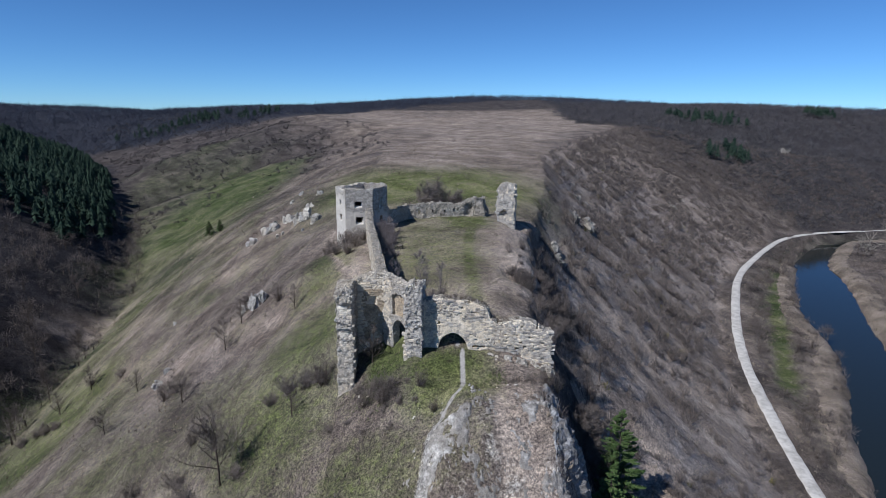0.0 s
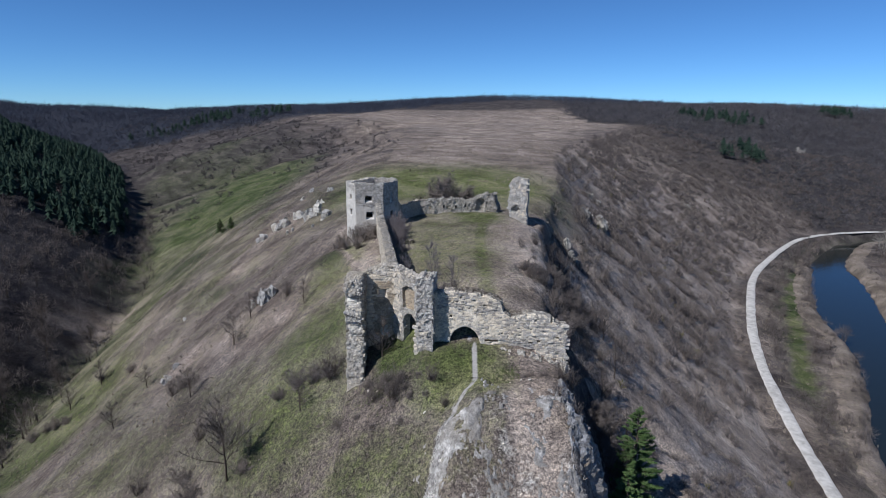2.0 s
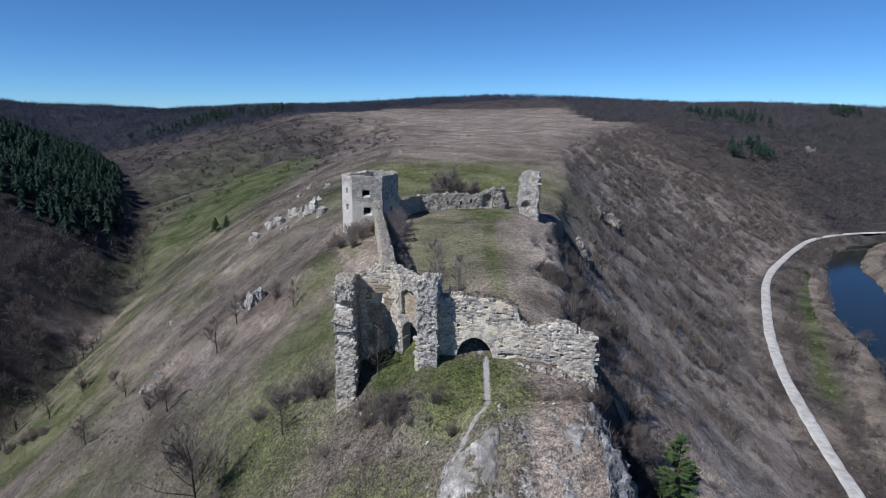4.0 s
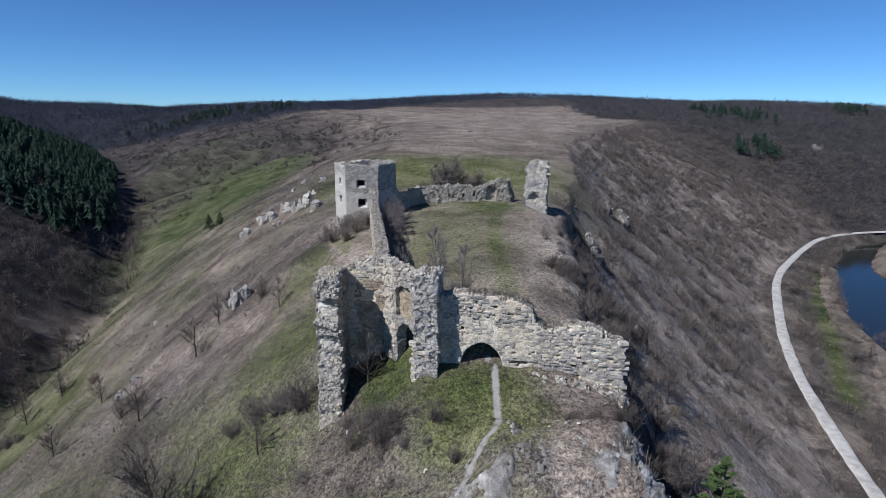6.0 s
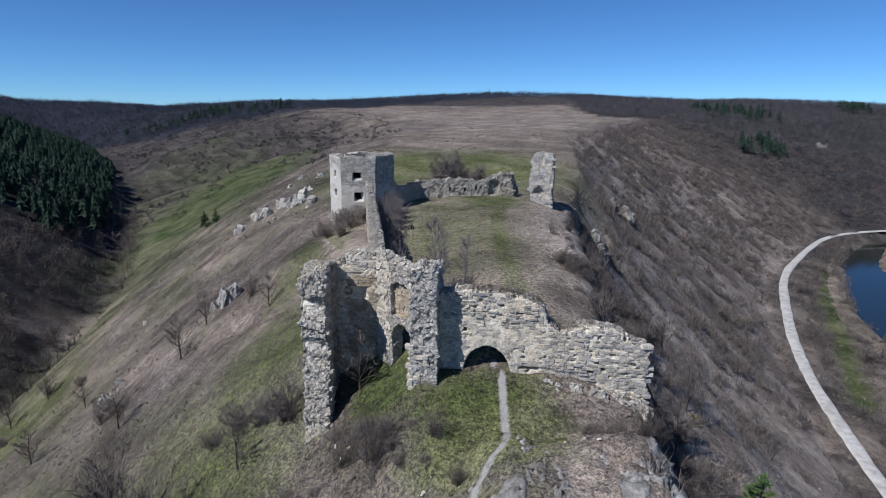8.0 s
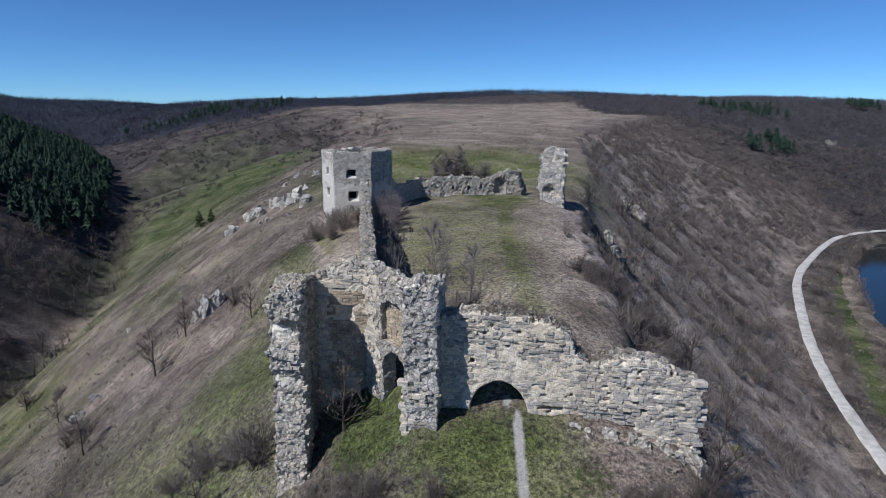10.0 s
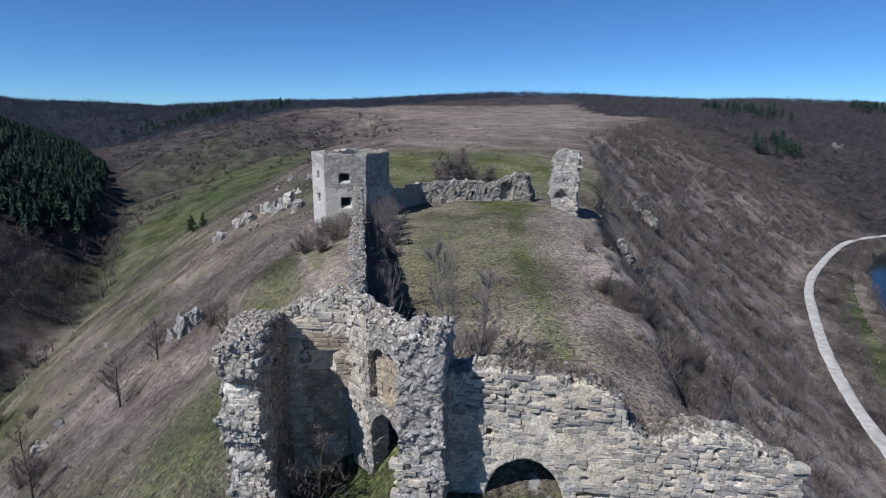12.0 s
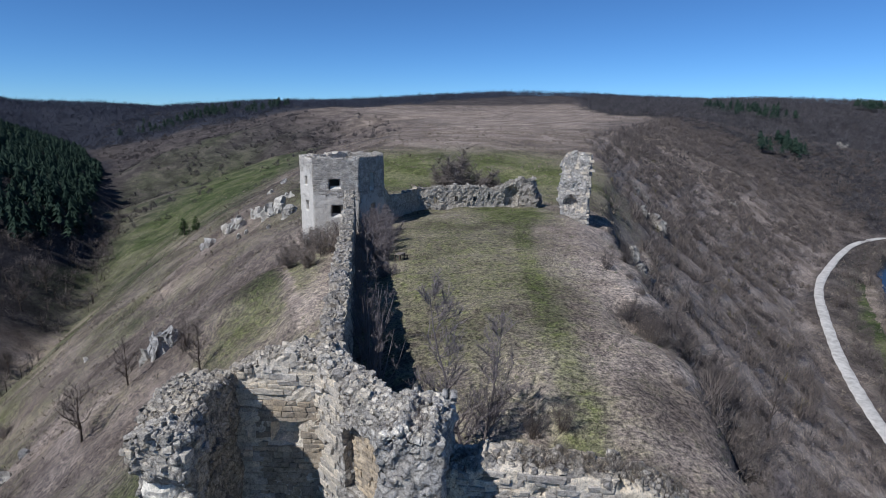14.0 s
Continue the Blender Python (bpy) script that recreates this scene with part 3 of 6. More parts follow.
# ---- masonry ----
def masonry(name, material, start, end, thick, low, high, holes=(), cell=0.16, rough=0.09, parent=None, label="", cave=None, lean=0.0, seed=1, arch=None, smooth=False):
    """A ruined wall whose face runs from start to end (x, y). low and high give its foot and its broken top along the run;
    holes are tests on (along, z), and arch (centre, half, spring, rise) rounds off the edge of one; cave tells how far the face lies back or stands proud. Returns it with a test and a mapper for its face."""
    a, b = Vector((*start, 0)), Vector((*end, 0))
    run = (b - a).length
    u = (b - a) / run
    n = Vector((u.y, -u.x, 0))
    nu = max(1, round(run / cell))
    z0 = min(low(run * k / 20) for k in range(21))
    z1 = max(high(run * k / 60) for k in range(61))
    nv = max(1, round((z1 - z0) / cell))
    nt = max(1, round(thick / cell / 1.3))
    du, dv = run / nu, (z1 - z0) / nv

    def keep(s, z):
        return 0 <= s <= run and low(s) - dv < z < high(s) and not any(h(s, z) for h in holes)
    kept = {(i, j) for i in range(nu) for j in range(nv) if keep((i + 0.5) * du, z0 + (j + 0.5) * dv)}
    verts, faces, index = [], [], {}

    def face_point(s, z, out=0.0):
        return a + u * s + Vector((0, 0, z)) + n * (out + (cave(s, z) if cave else 0.0) - lean * (z - z0))

    def vert(i, j, k):
        key = (i, j, k)
        if key not in index:
            s, z = i * du, z0 + j * dv
            around = [(i + e, j + g) in kept for e in (-1, 0) for g in (-1, 0)]
            if arch and any(around) and not all(around) and z > arch[2] - 0.05:
                f = math.hypot((s - arch[0]) / arch[1], (z - arch[2]) / arch[3])
                if 0.75 < f < 1.3:
                    s, z = arch[0] + (s - arch[0]) / f, arch[2] + (z - arch[2]) / f
            p = face_point(s, z)
            if k < nt:
                p = p.lerp(a + u * s + Vector((0, 0, z)) - n * thick, 1 - k / nt)
            q = p * 0.9 + Vector((seed * 7.1, 0, 0))
            w = noise.noise_vector(q) * rough * 1.2 + noise.noise_vector(q * 2.7) * rough + noise.noise_vector(q * 6.3) * rough * 0.7 + noise.noise_vector(q * 13) * rough * 0.5
            if 0 < k < nt and (i, j) not in kept:
                w.z += rough * 2.2 * noise.noise(q * 1.9) - rough
            index[key] = len(verts)
            verts.append(p + w)
        return index[key]
    for i, j in kept:
        faces.append((vert(i, j, nt), vert(i + 1, j, nt), vert(i + 1, j + 1, nt), vert(i, j + 1, nt)))
        faces.append((vert(i, j, 0), vert(i, j + 1, 0), vert(i + 1, j + 1, 0), vert(i + 1, j, 0)))
        for other, p, q in (((i - 1, j), (i, j), (i, j + 1)), ((i + 1, j), (i + 1, j + 1), (i + 1, j)), ((i, j - 1), (i + 1, j), (i, j)), ((i, j + 1), (i, j + 1), (i + 1, j + 1))):
            if other not in kept:
                for k in range(nt):
                    faces.append((vert(*p, k), vert(*p, k + 1), vert(*q, k + 1), vert(*q, k)))
    ob = mesh_object(name, verts, faces, material, smooth)
    ob.parent = parent
    if label:
        ob["label"] = label
    return ob, keep, face_point, run, z0, z1, u


def stone_shapes(low, high, wobble, material, count=9):
    shapes = []
    for k in range(count):
        bm = bmesh.new()
        for sx in (-1, 1):
            for sy in (-1, 1):
                for sz in (-1, 1):
                    c = Vector((sx, sy, sz)) * 0.5
                    for axis in range(3):
                        p = c.copy()
                        p[axis] *= random.uniform(low, high)
                        bm.verts.new(p + Vector([random.uniform(-wobble, wobble) for _ in range(3)]))
        bmesh.ops.convex_hull(bm, input=bm.verts[:])
        loose = [v for v in bm.verts if not v.link_faces]
        bmesh.ops.delete(bm, geom=loose, context="VERTS")
        me = bpy.data.meshes.new("stone")
        bm.to_mesh(me)
        bm.free()
        me.materials.append(material)
        shapes.append(me)
    return shapes


def face_stones(wall, course=(0.2, 0.34), width=(0.28, 0.72), proud=(0.0, 0.07), skip=0.1, limit=300, area=None, material=None):
    """Courses of single stones on the face of a wall; those past the limit are joined into one mesh. proud and skip may be functions of (along, z)."""
    ob, keep, face_point, run, z0, z1, u = wall
    turn = Matrix(((u.x, -u.y, 0), (u.y, u.x, 0), (0, 0, 1))).to_4x4()
    spots = []
    z = z0
    while z < z1:
        h = random.uniform(*course)
        s = random.uniform(-0.3, 0)
        while s < run:
            w = random.uniform(*width) * random.choice((0.7, 1.0, 1.0, 1.25))
            c, m = s + w / 2, z + h / 2 + 0.03 * noise.noise((s * 0.4, z * 2.0, 9))
            gap = skip(c, m) if callable(skip) else skip
            if all(keep(min(run, max(0, c + e * w * 0.42)), m + g * h * 0.4) for e in (-1, 0, 1) for g in (-1, 1)) and random.random() > gap and (area is None or area(c, m)):
                spots.append((c, m, w, h))
            s += w + random.uniform(0.0, 0.03)
        z += h + 0.01
    step = max(1.0, len(spots) / limit)
    single = {int(k * step) for k in range(limit)}
    shapes = TAN_STONES if material is TAN else STONES
    verts, faces = [], []
    for k, (c, m, w, h) in enumerate(spots):
        out = random.uniform(*(proud(c, m) if callable(proud) else proud))
        d = 0.34
        p = face_point(c, m, out - d / 2)
        basis = Matrix.Translation(p) @ turn @ Euler([radians(random.gauss(0, 2.2)) for _ in range(3)]).to_matrix().to_4x4() @ Matrix.Diagonal((w * 0.99, d, h * 0.98, 1))
        me = random.choice(shapes)
        if k in single:
            o = new("stone", me)
            o.parent = ob
            o.matrix_basis = basis
        else:
            base = len(verts)
            verts += [basis @ v.co for v in me.vertices]
            faces += [[base + i for i in f.vertices] for f in me.polygons]
    if verts:
        o = mesh_object("stonework", verts, faces, material or MASONRY, smooth=False)
        o.parent = ob
        o["kind"] = "stuff"


def cap_stones(wall, count, size=(0.07, 0.17), thick=0.9, material=None):
    """Loose rubble bedded along a broken wall top, joined."""
    ob, keep, face_point, run, z0, z1, u = wall
    verts, faces = [], []
    n = Vector((u.y, -u.x, 0))
    for _ in range(count * 2):
        s = random.uniform(0.05, run - 0.05)
        z = z1 + 0.3
        while z > z0 and not keep(s, z):
            z -= 0.05
        k = random.uniform(*size)
        p = face_point(s, z - k * 0.25) - n * random.uniform(0.05, thick - 0.05)
        basis = Matrix.Translation(p) @ Euler([random.uniform(0, 6.28) for _ in range(3)]).to_matrix().to_4x4() @ Matrix.Diagonal((k * 1.3, k, k * 0.8, 1))
        me = random.choice(RUBBLE)
        base = len(verts)
        verts += [basis @ v.co for v in me.vertices]
        faces += [[base + i for i in f.vertices] for f in me.polygons]
    o = mesh_object("cap_rubble", verts, faces, material or CORE, smooth=False)
    o.parent = ob
    o["kind"] = "stuff"


def rubble_face(wall, count, size=(0.12, 0.34), area=None):
    """Broken stones of the wall's core bedded all over its faces, joined."""
    ob = wall[0]
    me = ob.data
    polys = [f for f in me.polygons if area is None or area(f.center)]
    reach = np.cumsum([f.area for f in polys])
    verts, faces = [], []
    for _ in range(count):
        f = polys[min(len(polys) - 1, int(np.searchsorted(reach, random.uniform(0, reach[-1]))))]
        k = size[0] + (size[1] - size[0]) * random.random() ** 1.6
        p = f.center - f.normal * k * random.uniform(0.18, 0.42)
        basis = Matrix.Translation(p) @ Euler((random.gauss(0, 0.35), random.gauss(0, 0.35), random.uniform(0, 6.28))).to_matrix().to_4x4() @ Matrix.Diagonal((k * random.uniform(1.0, 1.6), k * random.uniform(0.8, 1.2), k * random.uniform(0.5, 0.85), 1))
        shape = random.choice(RUBBLE)
        base = len(verts)
        verts += [basis @ v.co for v in shape.vertices]
        faces += [[base + i for i in g.vertices] for g in shape.polygons]
    o = mesh_object("rubble", verts, faces, me.materials[0], smooth=False)
    o.parent = ob
    o["kind"] = "stuff"


STONES = stone_shapes(0.72, 0.98, 0.075, MASONRY, 14)
TAN_STONES = stone_shapes(0.72, 0.98, 0.075, TAN, 10)
RUBBLE = stone_shapes(0.5, 0.88, 0.1, CORE)


def ragged(pts, amp=0.18, seed=0.0):
    xs, zs = zip(*pts)

    def f(s):
        return float(np.interp(s, xs, zs)) + amp * noise.noise((s * 1.3, seed * 3.7, 0.5)) + amp * 0.8 * noise.noise((s * 4.1, seed, 4.5))
    return f


def flat(v):
    return lambda s: v


def box_hole(s0, s1, z0, z1):
    return lambda s, z: s0 < s < s1 and z0 < z < z1


def arch_hole(c, half, z0, spring, rise):
    return lambda s, z: abs(s - c) < half and z0 < z < spring + rise * math.sqrt(max(0.0, 1 - ((s - c) / half) ** 2))

# ---- the ruin ----
def thing(name, label, category, group=""):
    return tagged(new(name), label, category, group)


gate = thing("gate_ruin", "ruined grey limestone gatehouse wall with low arch", "ruin")


def rubble_zone(s, z):
    """The weathered crest of the curtain, where the facing has fallen."""
    return s < 7.0 and z > 12.1 - 0.05 * s + 0.4 * noise.noise((s * 0.7, 2.0, 4.0))


def curtain_void(s, z):
    """Places where single stones have dropped out and left dark holes."""
    if s > 4.6 and z < 10.2:
        return max(0.0, min(1.0, (noise.noise((s * 2.3, z * 4.2, 11.0)) - 0.36) * 8))
    if rubble_zone(s, z) or s > 7:
        return max(0.0, min(1.0, (noise.noise((s * 2.6, z * 4.4, 15.0)) - 0.42) * 8))
    return 0.0


# curtain with the low arch
ARCH = arch_hole(3.3, 1.45, 0, 8.4, 1.85)
curtain = masonry("curtain_wall", MASONRY, (-2.2, 50.9), (10.4, 49.65), 1.2, ragged([(0, 8.0), (3.3, 8.4), (6.5, 7.2), (9, 6.6), (13.2, 5.4)], 0.1, 2),
                  ragged([(0, 13.4), (1.3, 13.6), (4.2, 13.6), (5.6, 13.3), (6.6, 12.8), (6.8, 11.9), (7.6, 11.4), (8.4, 11.65), (9.4, 11.9), (11.0, 11.5), (12.2, 10.8), (12.7, 10.7)], 0.12, 3),
                  [ARCH, box_hole(1.9, 2.15, 11.1, 11.4), box_hole(5.2, 6.3, 8.85, 9.1), box_hole(11.2, 11.4, 11.0, 11.4)], parent=gate, seed=2, rough=0.045, cell=0.085, arch=(3.3, 1.45, 8.4, 1.85), smooth=True,
                  cave=lambda s, z: -0.3 * max(0.0, min(1.0, (s - 5.0) / 2)) * max(0.0, min(1.0, (9.3 - z) / 0.6)) * (0.6 + 0.8 * noise.noise((s * 0.9, z * 0.9, 3))) - 0.45 * curtain_void(s, z))
face_stones(curtain, course=(0.11, 0.21), width=(0.18, 0.46), proud=lambda s, z: (-0.03, 0.1) if rubble_zone(s, z) else ((-0.01, 0.03) if s < 6.4 else (-0.01, 0.06)),
            skip=lambda s, z: 1.0 if curtain_void(s, z) > 0.3 else (0.16 if rubble_zone(s, z) else 0.05), area=lambda s, z: noise.noise((s * 1.1, z * 1.3, 7.0)) < (0.22 if s < 6 else 0.4))
cap_stones(curtain, 360, size=(0.07, 0.22), thick=1.2)
end_stone = new("stone", STONES[2])
end_stone.parent = curtain[0]
end_stone.matrix_basis = Matrix.Translation((10.3, 49.75, 10.8)) @ Matrix.Rotation(0.1, 4, "Z") @ Matrix.Diagonal((0.55, 0.4, 0.22, 1))
pier_front = masonry("gate_pier", MORTAR, (-3.45, 49.6), (-1.9, 49.45), 2.4, flat(7.8), ragged([(0, 15.0), (0.5, 15.3), (1.6, 15.0)], 0.2, 4), cell=0.075, rough=0.12, parent=gate, seed=3, smooth=True)
face_stones(pier_front, course=(0.14, 0.26), width=(0.22, 0.5), proud=(-0.04, 0.1), skip=0.25, area=lambda s, z: s < 1.15 and (z < 10.4 or noise.noise((s, z, 3.0)) > 0.25))
cap_stones(pier_front, 110, size=(0.07, 0.2), thick=2.3, material=MORTAR)
rubble_face(pier_front, 200, (0.1, 0.24), area=lambda c: c.z > 8.0)
WINDOW = arch_hole(2.2, 0.92, 11.2, 12.95, 0.6)
window_wall = masonry("window_wall", MORTAR, (-5.9, 54.0), (-3.2, 51.2), 0.9, flat(7.0), ragged([(0, 15.1), (1.5, 14.9), (2.6, 14.6), (3.9, 14.9)], 0.18, 5),
                      [arch_hole(2.45, 1.1, 0, 9.45, 1.35), WINDOW], cell=0.1, rough=0.07, arch=(2.45, 1.1, 9.45, 1.35), parent=gate, seed=4)
face_stones(window_wall, course=(0.14, 0.26), proud=(0.0, 0.07), skip=0.3, limit=120, width=(0.18, 0.45), area=lambda s, z: abs(s - 2.2) > 1.05)
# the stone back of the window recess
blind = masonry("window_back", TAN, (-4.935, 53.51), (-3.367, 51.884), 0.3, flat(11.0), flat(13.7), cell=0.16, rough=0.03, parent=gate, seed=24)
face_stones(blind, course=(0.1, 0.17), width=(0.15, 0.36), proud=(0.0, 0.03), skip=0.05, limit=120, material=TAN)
cap_stones(window_wall, 140, size=(0.07, 0.2), material=MORTAR)
rubble_face(window_wall, 160, area=lambda c: c.z > 13.7)
niche = masonry("niche_wall", MASONRY, (-9.4, 54.4), (-5.6, 54.4), 1.2, flat(4.0), ragged([(0, 13.9), (1.0, 14.5), (2, 14.9), (4, 15.0)], 0.16, 6),
                [], parent=gate, seed=5, cave=lambda s, z: -0.4 if 1.75 < s < 2.6 and 11.85 < z < 12.5 else 0.0)
face_stones(niche, course=(0.14, 0.24), proud=lambda s, z: (-0.02, 0.13) if z > 13.3 else (0.02, 0.06), skip=lambda s, z: 0.2 if z > 13.3 else 0.04, width=(0.24, 0.56), area=lambda s, z: (z > 13.4 or s < 1.3) and not (1.55 < s < 2.8 and 11.75 < z < 12.6))
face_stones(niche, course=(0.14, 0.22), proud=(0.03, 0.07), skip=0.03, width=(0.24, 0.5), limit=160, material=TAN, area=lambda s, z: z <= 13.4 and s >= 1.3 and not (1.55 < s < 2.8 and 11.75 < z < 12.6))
cap_stones(niche, 190, size=(0.08, 0.24), thick=1.2)
# the side wall stands end-on, with gaps in it that let light through
side = masonry("side_wall", CORE, (-8.75, 51.2), (-8.75, 54.6), 1.45, flat(2.0), ragged([(0, 14.1), (0.8, 14.6), (3.9, 14.3)], 0.22, 7), cell=0.11, rough=0.15, parent=gate, seed=6, smooth=True,
               cave=lambda s, z: 0.0)
cap_stones(side, 200, size=(0.08, 0.24), thick=1.4)
rubble_face(side, 300, (0.12, 0.3), area=lambda c: c.z > 5)

BULGE_Z, BULGE = (2, 6, 8, 9.4, 10.0, 10.6, 11.2, 12.0, 12.6, 13.2, 14.8), (0.25, 0.1, -0.1, -0.15, -0.25, 0.1, 0.25, -0.05, -0.25, 0.1, 0.25)
stump = masonry("wall_stump", MORTAR, (-10.25, 50.85), (-8.65, 50.7), 1.1, flat(2.0), ragged([(0, 14.1), (0.8, 14.5), (1.6, 14.2)], 0.2, 17), [lambda s, z: s < 0.12 - 0.35 * float(np.interp(z, BULGE_Z, BULGE))], cell=0.075, rough=0.12, parent=gate, seed=26, smooth=True,
                cave=lambda s, z: float(np.interp(z, BULGE_Z, BULGE)))
face_stones(stump, course=(0.14, 0.24), width=(0.14, 0.3), proud=(-0.12, 0.02), skip=0.4, area=lambda s, z: not (9.6 < z < 10.5 or 12.2 < z < 12.9))
cap_stones(stump, 70, size=(0.08, 0.22), thick=1.0, material=MORTAR)
rubble_face(stump, 220, (0.1, 0.26), area=lambda c: c.z > 4 and not (9.5 < c.z < 10.4 or 12.1 < c.z < 12.9))
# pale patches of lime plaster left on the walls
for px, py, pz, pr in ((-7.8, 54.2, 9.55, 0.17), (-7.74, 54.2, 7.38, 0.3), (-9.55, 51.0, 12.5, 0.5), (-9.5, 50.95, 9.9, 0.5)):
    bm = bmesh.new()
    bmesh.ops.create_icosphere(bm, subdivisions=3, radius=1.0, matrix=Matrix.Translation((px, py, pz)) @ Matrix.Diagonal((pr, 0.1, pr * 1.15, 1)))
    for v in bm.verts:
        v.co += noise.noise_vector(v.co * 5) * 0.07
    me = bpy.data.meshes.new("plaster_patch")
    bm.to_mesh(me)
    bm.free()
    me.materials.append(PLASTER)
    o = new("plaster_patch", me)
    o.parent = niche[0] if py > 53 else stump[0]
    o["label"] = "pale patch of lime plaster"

yard = thing("curtain_ruin", "broken grey rubble wall along the grassy castle yard", "ruin")
west = masonry("west_wall", CORE, (-5.6, 56.0), (-12.75, 95.5), 0.85, flat(7.0), ragged([(0, 14.4), (3, 14.1), (20, 14.0), (33, 13.8), (36, 14.3), (40, 14.6)], 0.22, 8), cell=0.24, rough=0.13, parent=yard, seed=7)
cap_stones(west, 420, size=(0.12, 0.34))
north_a = masonry("north_wall", CORE, (-10.9, 102.2), (-7.0, 109.3), 0.8, flat(9.0), ragged([(0, 15.2), (0.7, 13.8), (1.6, 13.0), (5, 12.9), (8, 13.4)], 0.15, 9), cell=0.26, rough=0.1, parent=yard, seed=8)
north_b = masonry("north_wall", CORE, (-7.4, 108.8), (6.9, 112.4), 0.9, flat(9.5), ragged([(0, 13.2), (5, 13.5), (9, 13.3), (10, 12.9), (12, 13.7), (14, 14.4), (15, 13.9)], 0.2, 10),
                  [box_hole(2.1, 2.6, 11.3, 12.0), box_hole(4.8, 5.2, 11.5, 12.1), box_hole(7.2, 7.7, 11.5, 12.2), box_hole(9.2, 9.7, 11.6, 12.3)], cell=0.22, rough=0.13, parent=yard, seed=9,
                  cave=lambda s, z: -0.6 if arch_hole(12.4, 0.85, 10.6, 12.4, 0.8)(s, z) else 0.0)
cap_stones(north_b, 160)
rubble_face(north_b, 260, (0.14, 0.3))
rubble_face(north_a, 60, (0.14, 0.3))
stub = masonry("north_wall", CORE, (6.1, 111.9), (7.9, 110.9), 1.6, flat(9.5), ragged([(0, 14.1), (0.8, 14.3), (1.4, 13.4), (2.0, 11.6)], 0.3, 15), cell=0.22, rough=0.2, parent=yard, seed=19)
cap_stones(stub, 40)
rubble_face(stub, 60, (0.16, 0.36))

pier = thing("corner_pier", "tall isolated rubble pier of a fallen corner tower", "ruin")
pier_wall = masonry("pier_wall", MORTAR, (9.35, 104.3), (12.65, 103.1), 2.0, flat(7.5), ragged([(0, 16.6), (0.5, 17.6), (0.9, 18.1), (3.4, 18.1)], 0.22, 11),
                    [lambda s, z: s < 0.2 + 0.5 * noise.noise((z * 0.9, 3, 1)) + 0.25 * noise.noise((z * 2.9, 1, 1)) + max(0, 11.6 - z) * 0.65], cell=0.16, rough=0.12, parent=pier, seed=10,
                    cave=lambda s, z: -0.95 * max(0.0, min(1.0, 2.2 * (1 - ((s - 1.55) / 0.75) ** 2 - ((z - 12.2 - 0.3 * s) / 0.75) ** 2 + 0.9 * noise.noise((s * 1.4, z * 1.4, 5))))))
face_stones(pier_wall, course=(0.18, 0.3), width=(0.22, 0.5), proud=(-0.1, 0.02), skip=0.4, limit=150)
cap_stones(pier_wall, 60, thick=1.9)
rubble_face(pier_wall, 160, (0.14, 0.3))

tower = thing("hexagonal_tower", "roofless hexagonal limestone tower with weathered plaster", "tower")
CORNERS = [(-17.3, 96.5), (-12.5, 96.9), (-10.45, 100.9), (-11.4, 105.4), (-15.8, 105.4), (-19.4, 99.3)]


def deep_window(*boxes):
    """Window recesses with splayed sides: the face steps back, and the middle is open."""
    def test(s, z):
        return any(s0 < s < s1 and z0 < z < z1 for s0, s1, z0, z1 in boxes)
    return test


HOLES = {0: [deep_window((1.8, 3.0, 14.65, 15.6), (1.85, 3.1, 11.7, 12.8), (1.9, 3.0, 9.0, 9.7))],
         1: [deep_window((1.9, 2.75, 14.3, 16.2), (2.0, 2.9, 11.0, 12.8))],
         5: [deep_window((1.4, 2.1, 14.9, 15.7), (1.4, 2.1, 12.1, 13.2))]}
TOWER_WALLS = {}
for k in range(6):
    # faces 4 and 5 take the paler stone
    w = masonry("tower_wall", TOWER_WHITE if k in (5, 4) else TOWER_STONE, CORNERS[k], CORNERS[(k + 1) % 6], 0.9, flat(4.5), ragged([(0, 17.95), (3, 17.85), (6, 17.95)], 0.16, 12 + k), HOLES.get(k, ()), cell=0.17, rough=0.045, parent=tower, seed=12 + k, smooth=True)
    TOWER_WALLS[k] = w
    cap_stones(w, 16, size=(0.1, 0.2), thick=0.85)

# unseen slab added under the rim to keep sun out of the tower's rooms
bm = bmesh.new()
ring = [[bm.verts.new((-14.3 + (x + 14.3) * 0.9, 100.8 + (y - 100.8) * 0.9, z)) for x, y in CORNERS] for z in (16.3, 16.75)]
bm.faces.new(ring[1])
bm.faces.new(ring[0][::-1])
for k in range(6):
    bm.faces.new((ring[0][k], ring[0][(k + 1) % 6], ring[1][(k + 1) % 6], ring[1][k]))
me = bpy.data.meshes.new("vault")
bm.to_mesh(me)
bm.free()
me.materials.append(CORE)
vault = new("vault", me)
vault.parent = tower


